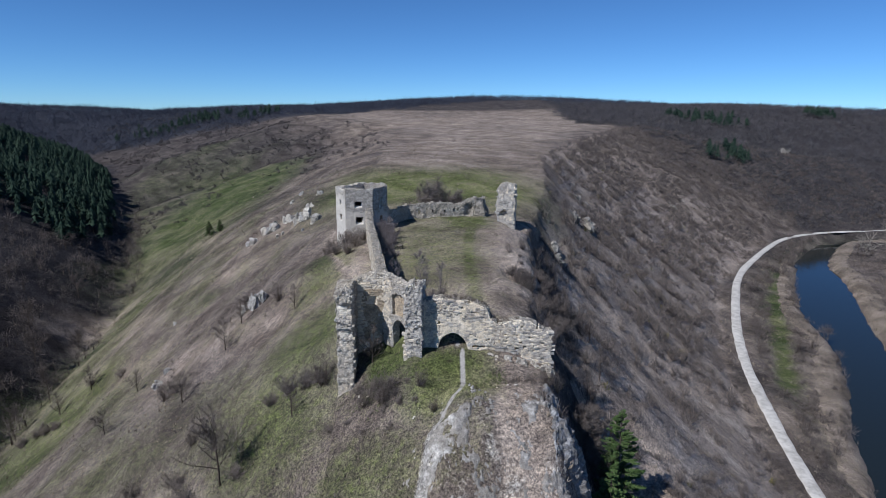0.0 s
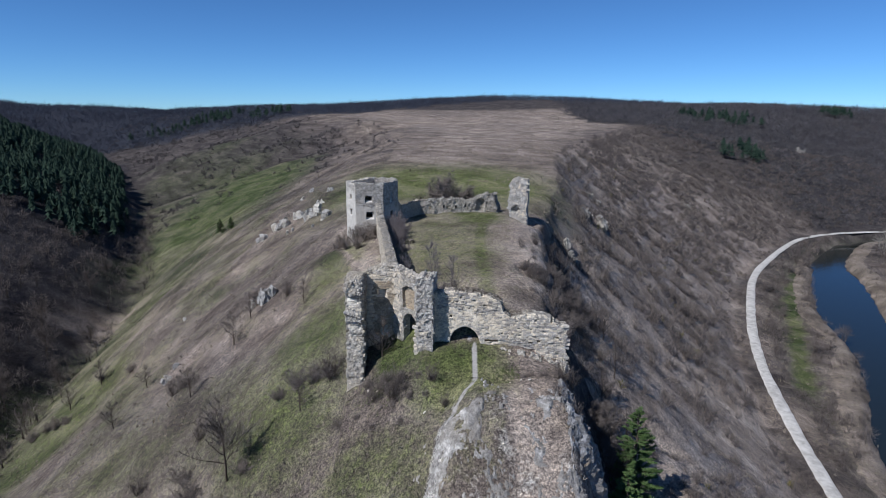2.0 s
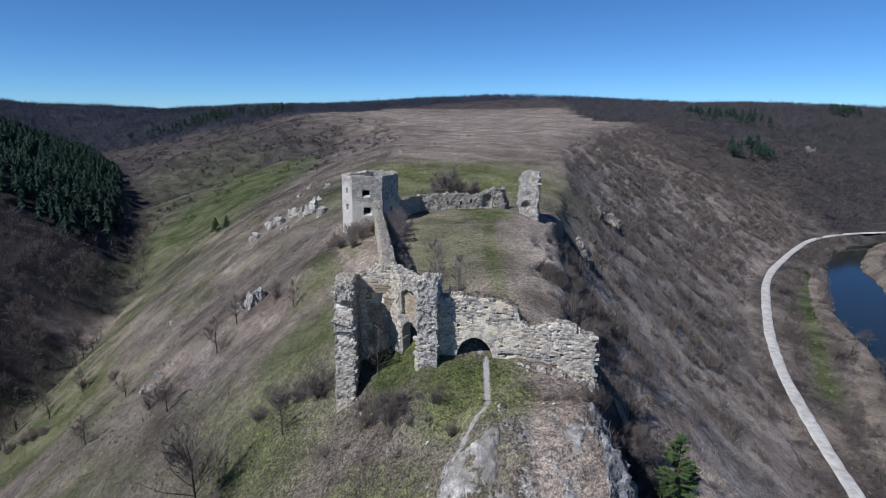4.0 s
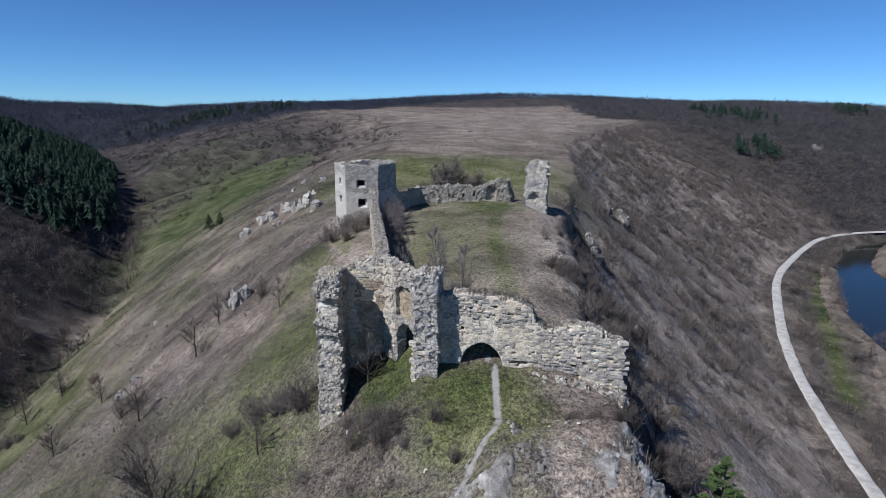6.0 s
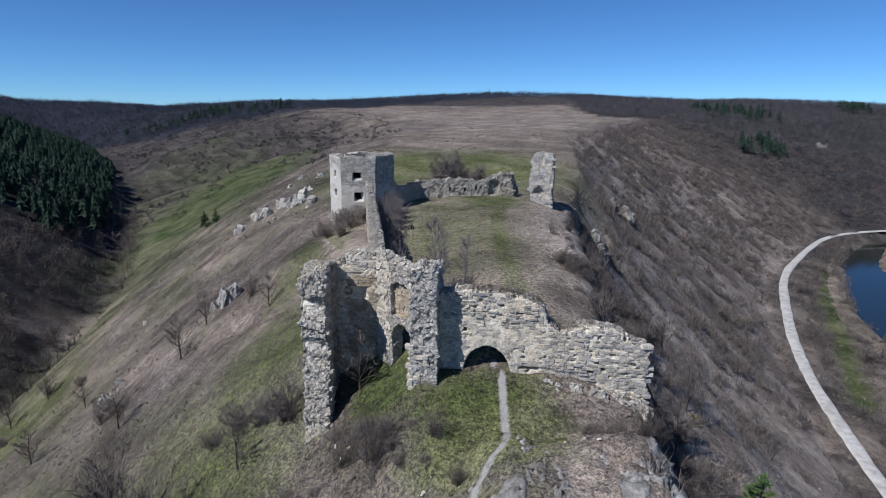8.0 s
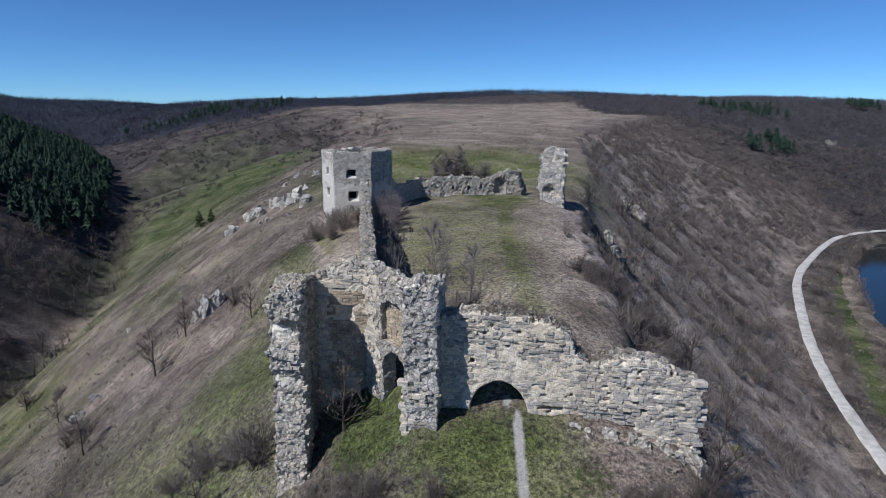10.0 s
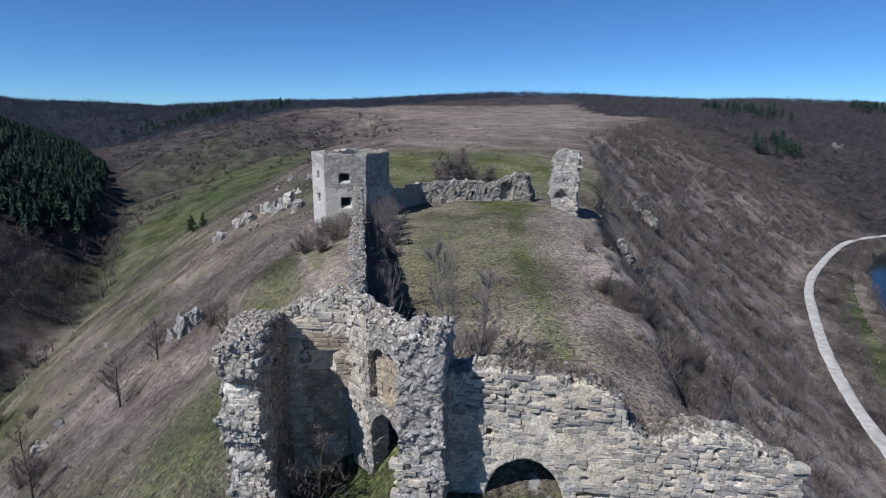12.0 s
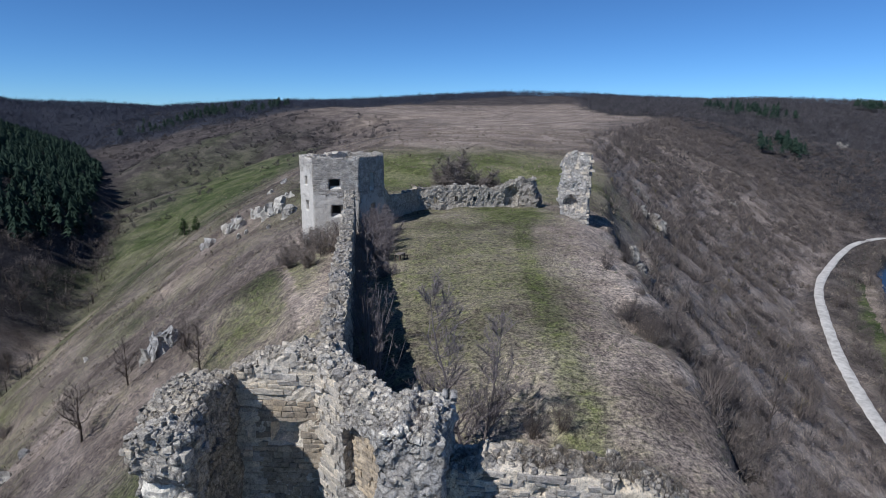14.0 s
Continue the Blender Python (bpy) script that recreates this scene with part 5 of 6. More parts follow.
# ---- single trees and bushes ----
def tube(bm, pts, r0, r1, sides):
    rings = []
    for k, p in enumerate(pts):
        d = (pts[min(k + 1, len(pts) - 1)] - pts[max(k - 1, 0)]).normalized()
        a = d.orthogonal().normalized()
        b = d.cross(a)
        r = r0 + (r1 - r0) * k / (len(pts) - 1)
        rings.append([bm.verts.new(p + (a * math.cos(6.2832 * i / sides) + b * math.sin(6.2832 * i / sides)) * r) for i in range(sides)])
    for lo, hi in zip(rings, rings[1:]):
        for i in range(sides):
            bm.faces.new((lo[i], lo[(i + 1) % sides], hi[(i + 1) % sides], hi[i]))


def blade(bm, p, q, w, rng):
    s = (q - p).cross(Vector((rng.uniform(-1, 1), rng.uniform(-1, 1), rng.uniform(-1, 1)))).normalized() * w
    bm.faces.new([bm.verts.new(v) for v in (p - s, p + s, q)])


def limb(rng, start, way, length, bend, steps, lift=0.15):
    pts, p, d = [start], start.copy(), way.normalized()
    for _ in range(steps):
        d = (d + Vector([rng.uniform(-bend, bend) for _ in range(3)]) + Vector((0, 0, lift))).normalized()
        p = p + d * length / steps
        pts.append(p)
    return pts


def finish(bm, name, material, parent, label=""):
    me = bpy.data.meshes.new(name)
    bm.to_mesh(me)
    bm.free()
    me.materials.append(material)
    ob = new(name, me)
    ob.parent = parent
    if label:
        ob["label"] = label
    return ob


def bare_tree(name, label, height, seed, stems=1, spread=0.45, first=0.25, density=1.0, bark=None, twig=None, thick=0.02):
    rng = random.Random(seed)
    root = tagged(new(name), label, "tree" if stems == 1 else "bush")
    trunk, crown, twigs = bmesh.new(), bmesh.new(), bmesh.new()
    for _ in range(stems):
        lean = 0.08 if stems == 1 else 0.7
        way = Vector((rng.uniform(-lean, lean), rng.uniform(-lean, lean), 1))
        h = height * rng.uniform(0.75, 1.0)
        r = height * thick * (1.0 if stems == 1 else 0.45)
        base = Vector((rng.uniform(-1, 1), rng.uniform(-1, 1), 0)) * (0.0 if stems == 1 else height * 0.07) - Vector((0, 0, 0.4))
        main = limb(rng, base, way, h * 0.92 + 0.4, 0.1, 9)
        tube(trunk, main, r, r * 0.12, 6)
        for _ in range(int((16 if stems == 1 else 7) * density)):
            f = rng.uniform(first, 0.97)
            k = f * 9
            p = main[int(k)].lerp(main[min(9, int(k) + 1)], k % 1)
            a = rng.uniform(0, 6.283)
            out = Vector((math.cos(a), math.sin(a), rng.uniform(0.35, 1.1)))
            length = h * spread * (1.1 - 0.75 * f) * rng.uniform(0.6, 1.1)
            br = limb(rng, p, out, length, 0.22, 5)
            tube(crown, br, r * 0.5 * (1.15 - f), r * 0.12, 4)
            for _ in range(int(9 * density)):
                g = rng.uniform(0.2, 1) * 4.99
                q = br[int(g)].lerp(br[int(g) + 1], g % 1)
                a2 = rng.uniform(0, 6.283)
                o2 = Vector((math.cos(a2), math.sin(a2), rng.uniform(0.0, 1.2))) + out * 0.6
                tw = limb(rng, q, o2, length * rng.uniform(0.25, 0.55), 0.3, 2)
                blade(twigs, tw[0], tw[1], r * 0.24, rng)
                blade(twigs, tw[1].lerp(tw[0], 0.3), tw[2], r * 0.18, rng)
                for _ in range(5):
                    q2 = tw[rng.randint(0, 1)].lerp(tw[2], rng.random())
                    o3 = Vector((rng.uniform(-1, 1), rng.uniform(-1, 1), rng.uniform(0, 1))) + o2 * 0.4
                    blade(twigs, q2, q2 + o3.normalized() * length * rng.uniform(0.12, 0.3), r * 0.12, rng)
    finish(trunk, "trunk" if stems == 1 else "stem", bark or BARK, root)
    finish(crown, "crown", bark or BARK, root)
    finish(twigs, "brushwood", twig or TWIG, root, "fine leafless twigs")["kind"] = "stuff"
    return root


def place(ob, x, y, turn=0.0, size=1.0, sink=0.05):
    ob.matrix_basis = Matrix.Translation((x, y, lay(x, y) - sink)) @ Matrix.Rotation(turn, 4, "Z") @ Matrix.Diagonal((size, size, size, 1))
    return ob


def again(ob, x, y, turn=0.0, size=1.0, label=""):
    o = copy_thing(ob, Matrix())
    place(o, x, y, turn, size)
    if label:
        o["label"] = label
    return o


def spruce(label, height, width, seed):
    rng = random.Random(seed)
    root = tagged(new("spruce"), label, "conifer")
    bm = bmesh.new()
    tube(bm, [Vector((0, 0, -0.5)), Vector((0.05, 0, height * 0.5)), Vector((0, 0, height))], height * 0.018, 0.02, 7)
    finish(bm, "trunk", BARK, root)
    wood, leaf = bmesh.new(), bmesh.new()
    z = height * 0.08
    while z < height * 0.985:
        f = z / height
        reach = width * 0.5 * (1 - f) ** 0.75 * (0.9 if f > 0.25 else 0.75 + f * 0.6) + 0.15
        for _ in range(6 if f < 0.7 else 4):
            a = rng.uniform(0, 6.283)
            length = reach * rng.uniform(0.65, 1.12)
            br = limb(rng, Vector((0, 0, z + rng.uniform(-0.1, 0.1))), Vector((math.cos(a), math.sin(a), -0.15 + 0.5 * f)), length, 0.1, 4, 0.05)
            tube(wood, br, 0.03, 0.008, 3)
            for k in range(int(length * 100) + 24):
                g = rng.uniform(0.15, 1) * 3.99
                q = br[int(g)].lerp(br[int(g) + 1], g % 1)
                d = Vector((math.cos(a) + rng.uniform(-0.9, 0.9), math.sin(a) + rng.uniform(-0.9, 0.9), rng.uniform(-0.5, 0.35)))
                tip = q + d.normalized() * rng.uniform(0.22, 0.5) * (1.0 - 0.5 * f)
                s = d.cross(Vector((rng.uniform(-0.4, 0.4), rng.uniform(-0.4, 0.4), 1))).normalized() * 0.05
                mid = q.lerp(tip, 0.5)
                vs = [leaf.verts.new(v) for v in (q, mid + s, tip, mid - s)]
                leaf.faces.new(vs)
        z += 0.27 + 0.12 * (1 - f)
    finish(wood, "crown", BARK, root)
    finish(leaf, "foliage", SPRUCE, root, "dense fresh green needles")["kind"] = "stuff"
    return root


place(spruce("bright green young spruce below the rocky crag", 3.6 - lay(17.3, 48.4), 7.6, 3), 17.3, 48.4)
place(spruce("smaller bright green spruce beside the crag", 6.5, 4.5, 8), 15.0, 43.0)

oak = bare_tree("bare_tree", "leafless dark tree on the grassy slope", 9.8, 11, density=1.7, spread=0.5, first=0.2, thick=0.013)
place(oak, -22.4, 49.6)
for x, y, t, s in ((-98, 96, 1, 1.1), (-106, 104, 2, 1.2), (-101, 118, 3, 1.0), (-112, 126, 4, 1.2), (-108, 140, 5, 1.1), (-118, 150, 0.4, 1.2), (-116, 166, 1.4, 1.0), (-126, 160, 2.4, 1.2), (-96, 84, 3.4, 1.1), (-104, 88, 4.4, 1.2), (-130, 190, 5.4, 1.1), (-134, 206, 0.9, 1.1), (-110, 112, 1.9, 1.1), (-122, 138, 2.9, 1.2)):
    again(oak, x, y, t, s, "leafless tree standing in the side valley")
again(oak, -26.5, 43.5, 2.0, 0.75)
again(oak, -23.5, 40.0, 4.0, 0.8)
again(oak, -17.5, 41.0, 1.1, 0.55)


def brush_bush(label, size, tall, twigs, seed, material):
    """A rounded mass of fine bare twigs on a fan of stems."""
    rng = random.Random(seed)
    root = tagged(new("bare_bush"), label, "bush")
    stem, brush = bmesh.new(), bmesh.new()
    ends = []
    for _ in range(22):
        a = rng.uniform(0, 6.283)
        way = Vector((math.cos(a), math.sin(a), rng.uniform(0.5, 2.2)))
        pts = limb(rng, Vector((rng.uniform(-0.12, 0.12) * size, rng.uniform(-0.12, 0.12) * size, -0.3)), way, tall * rng.uniform(0.6, 0.95), 0.22, 6, 0.12)
        tube(stem, pts, size * 0.006, size * 0.0018, 4)
        ends.append(pts)
    for _ in range(twigs):
        pts = rng.choice(ends)
        g = rng.uniform(0.25, 1) * 5.99
        q = pts[int(g)].lerp(pts[int(g) + 1], g % 1)
        way = Vector((rng.gauss(0, 1), rng.gauss(0, 1), rng.gauss(0.5, 0.7))).normalized()
        tip = q + way * size * rng.uniform(0.08, 0.24)
        blade(brush, q, tip, size * 0.0034, rng)
    finish(stem, "stem", BARK, root)
    finish(brush, "brushwood", material, root, "fine leafless twigs")["kind"] = "stuff"
    return root


LILAC = plant_material("purple_grey_twigs", (0.13, 0.112, 0.112), (0.28, 0.247, 0.245))
big_bush = brush_bush("broad dark leafless bush behind the north wall", 6.4, 5.2, 3600, 77, GREY_TWIG)
place(big_bush, -3.6, 120.0, 0.0, 1.75)
again(big_bush, 0.6, 120.5, 2.0, 1.15)
again(big_bush, 3.6, 121.5, 4.0, 0.8)
tangle = brush_bush("tangled leafless bush at the foot of the tower", 4.0, 3.4, 2600, 78, GREY_TWIG)
place(tangle, -16.4, 91.6)
for x, y, t, s in ((-14.4, 89.2, 1, 0.9), (-18.6, 93.2, 2, 0.9), (-15.2, 86.0, 3, 0.7), (-13.6, 92.6, 4, 0.8), (-20.4, 96.0, 5, 0.7), (-17.6, 88.4, 2.6, 0.6)):
    again(tangle, x, y, t, s)
purple = brush_bush("purple-grey leafless thicket along the yard wall", 3.6, 3.8, 3200, 79, LILAC)
place(purple, -9.6, 92.5)
for x, y, t, s in ((-9.0, 89.5, 1, 0.95), (-8.6, 86.8, 2, 0.8), (-10.2, 94.8, 3, 1.0), (-8.3, 83.8, 4, 0.7), (-7.3, 79.0, 5, 0.55)):
    again(purple, x, y, t, s)
slope_bush = brush_bush("brown leafless thorn bush on the open slope", 3.0, 2.6, 2200, 81, GREY_TWIG)
place(slope_bush, -14.4, 54.6)
for x, y, t, s in ((-16.4, 55.3, 1, 1.1), (-18.6, 55.6, 2, 0.8), (-12.9, 54.2, 3, 1.0), (-7.8, 49.0, 4, 0.6), (-6.2, 48.2, 5, 0.7), (-4.6, 47.4, 0.3, 0.55), (-29.1, 53.7, 1.4, 1.1), (-27.0, 50.4, 2.2, 1.3), (-25.0, 47.4, 3.2, 1.2), (-31.0, 50.0, 4.2, 1.0), (-22.6, 46.6, 5.2, 1.0), (-85.0, 107.5, 2.8, 1.4), (-82.4, 106.8, 3.8, 1.1), (-88.0, 108.6, 4.8, 1.2), (-91.5, 108.4, 5.8, 1.2), (-79.6, 116.3, 0.6, 1.0), (-40.6, 77.1, 3.6, 1.2), (-70.0, 112.0, 5.6, 1.0), (-20.5, 49.1, 0.1, 0.8), (-10.2, 47.0, 1.1, 0.6), (-37.0, 100.0, 4.1, 0.9)):
    again(slope_bush, x, y, t, s)
low_scrub = brush_bush("low grey-brown bramble scrub on the grass", 2.0, 0.9, 1100, 83, GREY_TWIG)
place(low_scrub, -4.2, 46.6)
for x, y, t, s in ((-3.0, 46.9, 1, 0.9), (-5.6, 47.3, 2, 1.0), (-3.6, 45.4, 3, 1.0), (-1.8, 46.2, 4, 0.8), (-6.6, 48.2, 5, 0.9), (-5.2, 45.6, 0.5, 0.8), (-2.2, 44.6, 1.5, 0.8), (6.4, 46.4, 2.5, 0.9), (8.0, 46.6, 3.5, 1.0), (9.6, 47.2, 4.5, 1.0), (-8.4, 46.0, 5.5, 0.9), (-4.4, 43.6, 0.2, 0.9), (-6.8, 44.2, 1.2, 0.9), (9.0, 63.4, 2.2, 0.8), (9.6, 66.2, 3.2, 0.9), (8.7, 72.6, 4.2, 0.9), (10.6, 75.4, 5.2, 0.9), (10.9, 79.0, 0.7, 0.8), (12.0, 84.6, 1.7, 0.9), (12.4, 90.0, 2.7, 0.8), (8.4, 60.6, 3.7, 0.7), (9.6, 56.6, 4.7, 0.8)):
    again(low_scrub, x, y, t, s)
scrub = brush_bush("low leafless scrub on the brow of the slope", 3.0, 2.4, 2200, 80, GREY_TWIG)
place(scrub, 11.0, 71.6)
for x, y, t, s in ((9.8, 70.4, 1, 0.8), (12.4, 68.4, 2, 1.0), (13.4, 65.4, 3, 1.1), (12.6, 62.4, 4, 1.0), (14.2, 59.6, 5, 1.2), (13.4, 73.4, 0.5, 0.8), (13.6, 77.6, 1.5, 0.9), (15.0, 81.0, 2.5, 0.9), (15.6, 70.0, 3.5, 1.2), (16.4, 75.4, 4.5, 1.1), (17.6, 84.0, 5.5, 1.1), (16.0, 56.4, 0.2, 1.2), (18.0, 62.0, 1.2, 1.2), (17.0, 90.0, 2.2, 1.0), (12.6, 56.8, 3.2, 0.8), (15.2, 53.4, 1.1, 1.1), (18.4, 67.0, 2.1, 1.1)):
    again(scrub, x, y, t, s)
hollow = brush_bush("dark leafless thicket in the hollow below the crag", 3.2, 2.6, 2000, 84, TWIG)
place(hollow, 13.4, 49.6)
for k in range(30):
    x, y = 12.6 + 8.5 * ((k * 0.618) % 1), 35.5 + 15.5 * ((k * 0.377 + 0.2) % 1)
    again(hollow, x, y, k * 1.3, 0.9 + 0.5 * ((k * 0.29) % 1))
for x, y, t, s in ((9.2, 72.7, 0.4, 0.7), (10.3, 72.2, 1.4, 0.85), (11.5, 72.8, 2.4, 0.9), (10.8, 71.0, 3.4, 0.7), (14.3, 76.6, 4.4, 0.9), (15.6, 76.0, 5.4, 1.0), (16.4, 74.4, 0.9, 1.1), (18.0, 74.8, 1.9, 1.0), (20.0, 76.1, 2.9, 1.1), (14.8, 73.0, 3.9, 0.9), (13.6, 70.6, 4.9, 1.0), (15.2, 68.6, 5.9, 1.0), (13.8, 66.0, 0.2, 0.9), (13.0, 63.0, 1.2, 0.9), (17.4, 79.6, 2.2, 0.9)):
    again(hollow, x, y, t, s, "dark leafless thicket on the brow of the slope")
small = bare_tree("bare_tree", "small leafless tree standing alone on the slope", 5.5, 23, density=1.1, spread=0.55)
place(small, -33.0, 79.0)
birch = bare_tree("bare_tree", "slender young leafless tree behind the gate wall", 7.6, 31, first=0.08, spread=0.3, density=2.0, thick=0.009, bark=LILAC, twig=LILAC)
place(birch, -1.3, 56.8, 0.0, 1.15)
again(birch, -0.6, 57.6, 2.2, 0.9)
again(birch, 11.9, 59.2, 1.0, 0.55, "pale leafless young tree on the brow")
again(birch, 12.6, 60.6, 3.0, 0.5, "pale leafless young tree on the brow")
bush = bare_tree("bare_bush", "rounded leafless thorn bush on the slope", 3.0, 41, stems=13, spread=0.5, first=0.12, density=1.0)
place(bush, -5.2, 46.2, 0.0, 1.15)
thicket = bare_tree("bare_bush", "tall thin purple-grey thicket beside the wall", 4.8, 52, stems=14, spread=0.26, first=0.3, density=0.75, twig=LILAC, bark=LILAC)
place(thicket, -6.6, 66.0)
for x, y, t, s in ((-5.6, 60.5, 1, 0.95), (-5.9, 63.0, 2, 1.0), (-7.3, 69.5, 3, 0.9), (-8.0, 73.5, 4, 1.0), (-9.0, 78.5, 5, 0.8), (-9.5, 82.0, 0.5, 0.95), (-10.2, 86.0, 1.5, 0.9), (-10.6, 89.5, 2.5, 0.9)):
    again(thicket, x, y, t, s)
for x, y, t, s, l in ((-12.3, 53.6, 1, 1.25, "leafless thorn bush beside the broken wall stump"),  (-1.8, 45.8, 4, 0.7, ""), (-7.0, 46.9, 2.2, 0.7, ""), (-0.6, 43.2, 5, 0.5, ""),
                    (8.2, 45.6, 1.2, 0.6, ""), (9.6, 46.6, 2.4, 0.8, ""), (10.8, 47.8, 3.1, 0.7, ""), (6.8, 45.8, 0.3, 0.5, ""),
                    
                    (10.0, 71.0, 1.3, 0.9, "leafless scrub in the hollow of the brow"), (9.4, 69.0, 3.3, 0.7, "leafless scrub in the hollow of the brow"), (1.4, 57.7, 2.0, 0.55, "low dark bush behind the curtain wall"), (2.4, 57.5, 4.0, 0.5, "low dark bush behind the curtain wall"), (-8.2, 121.0, 5.0, 1.0, ""),
                    (11.5, 72.0, 1.0, 0.9, "leafless scrub on the brow of the slope"), (13.2, 69.5, 2.0, 1.1, "leafless scrub on the brow of the slope"),  (9.5, 80.0, 1.4, 0.6, ""), (12.0, 84.0, 2.6, 0.7, ""),
                    (-30.0, 60.0, 1, 0.9, ""), (-42.0, 77.0, 3, 1.1, ""), (-33.0, 52.0, 4, 0.9, ""), (-26.0, 84.0, 0.4, 1.0, ""), (-37.0, 58.0, 1.9, 1.0, "")):
    again(bush, x, y, t, s, l)
for x, y, t, s in ((-32.6, 85.5, 2, 0.85), (-55.2, 92.5, 1, 0.8), (-36.9, 72.3, 3, 0.9), (-79.0, 115.1, 4, 1.1), (-85.3, 112.7, 5, 1.1), (-53.5, 79.3, 0.4, 0.95), (-21.7, 77.8, 1.7, 0.7), (-15.3, 51.9, 2.8, 0.65), (16.0, 52.0, 1, 1.0), (18.5, 55.0, 2, 1.1), (17.0, 60.0, 3, 0.9), (20.0, 66.0, 4, 0.9), (21.0, 76.0, 5, 0.9), (23.0, 88.0, 1.5, 0.9), (19.5, 104.0, 2.2, 0.6)):
    again(small, x, y, t, s)
sapling = bare_tree("bare_tree", "little leafless sapling in the yard", 2.2, 61, stems=3, spread=0.35, density=0.6)
sapling["category"] = "sapling"
place(sapling, 5.3, 79.6)
recess_tree = again(small, -6.9, 51.9, 0.7, 0.8, "dark leafless shrub growing in the shaded recess")

# ---- limestone outcrops ----
def outcrop(label, seed, clods, x, y, spread_x, spread_y, size, sink=0.1, material=ROCK):
    rng = random.Random(seed)
    root = tagged(new("rock_outcrop"), label, "rock", "limestone outcrops")
    z = lay(x, y)
    root.location = (x, y, z)
    for _ in range(clods):
        bm = bmesh.new()
        c = Vector((rng.gauss(0, spread_x), rng.gauss(0, spread_y), 0))
        c.z = lay(x + c.x, y + c.y) - z - rng.uniform(0.0, 0.3) * size + (0.25 - sink) * size
        m = Matrix.Translation(c) @ Euler((rng.uniform(-0.3, 0.3), rng.uniform(-0.3, 0.3), rng.uniform(0, 6.28))).to_matrix().to_4x4() @ Matrix.Diagonal((size * rng.uniform(0.4, 0.9), size * rng.uniform(0.3, 0.7), size * rng.uniform(0.75, 1.25), 1))
        bmesh.ops.create_icosphere(bm, subdivisions=4 if y < 100 and x > -60 else 3, radius=0.6, matrix=m)
        for v in bm.verts:
            q = v.co * (1.6 / size) + Vector((seed * 3.3, 0, 0))
            v.co += noise.noise_vector(q) * size * 0.34 + noise.noise_vector(q * 3) * size * 0.17 + noise.cell_vector(q * 2.6) * size * 0.1 + noise.noise_vector(q * 8) * size * 0.05
        finish(bm, "boulder", material, root)
    return root


for k, (x, y, clods, sx, sy, size) in enumerate(((-49.4, 139.6, 2, 0.6, 0.6, 2.3), (-46.6, 141.8, 2, 0.4, 0.5, 2.6), (-44.9, 140.5, 3, 0.7, 0.6, 2.5), (-43.0, 138.6, 2, 0.5, 0.8, 2.2), (-40.5, 142.2, 2, 0.5, 0.5, 2.4), (-36.0, 135.0, 2, 0.4, 0.5, 2.9), (-34.0, 133.2, 2, 0.5, 0.5, 2.6), (-30.2, 129.4, 2, 0.5, 0.5, 2.6), (-32.4, 125.2, 2, 0.5, 0.4, 1.2), (-40.0, 133.5, 2, 0.8, 0.5, 1.1), (-37.0, 148.0, 2, 0.6, 0.8, 1.6), (-35.0, 156.0, 2, 0.6, 0.8, 1.5),
                                                 (-31.0, 89.6, 5, 0.8, 0.7, 2.7), (-33.4, 91.4, 3, 0.5, 0.6, 1.6), (-48.8, 88.9, 3, 0.4, 0.7, 1.4), (-44.0, 165.0, 3, 1.0, 3.0, 1.5), (-60.0, 118.0, 2, 0.6, 0.6, 1.0),
                                                 (116.4, 289.4, 4, 1.6, 2.4, 2.6), (283.0, 483.0, 5, 4.0, 3.0, 4.5), (35.5, 158.5, 4, 1.5, 2.0, 3.2), (42.0, 166.0, 4, 1.5, 2.0, 3.2), (24.0, 119.5, 4, 1.0, 1.8, 2.2), (47.0, 193.0, 3, 1.5, 2.0, 2.6))):
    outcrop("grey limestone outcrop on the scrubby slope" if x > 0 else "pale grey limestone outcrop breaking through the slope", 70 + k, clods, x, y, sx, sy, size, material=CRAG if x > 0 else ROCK)

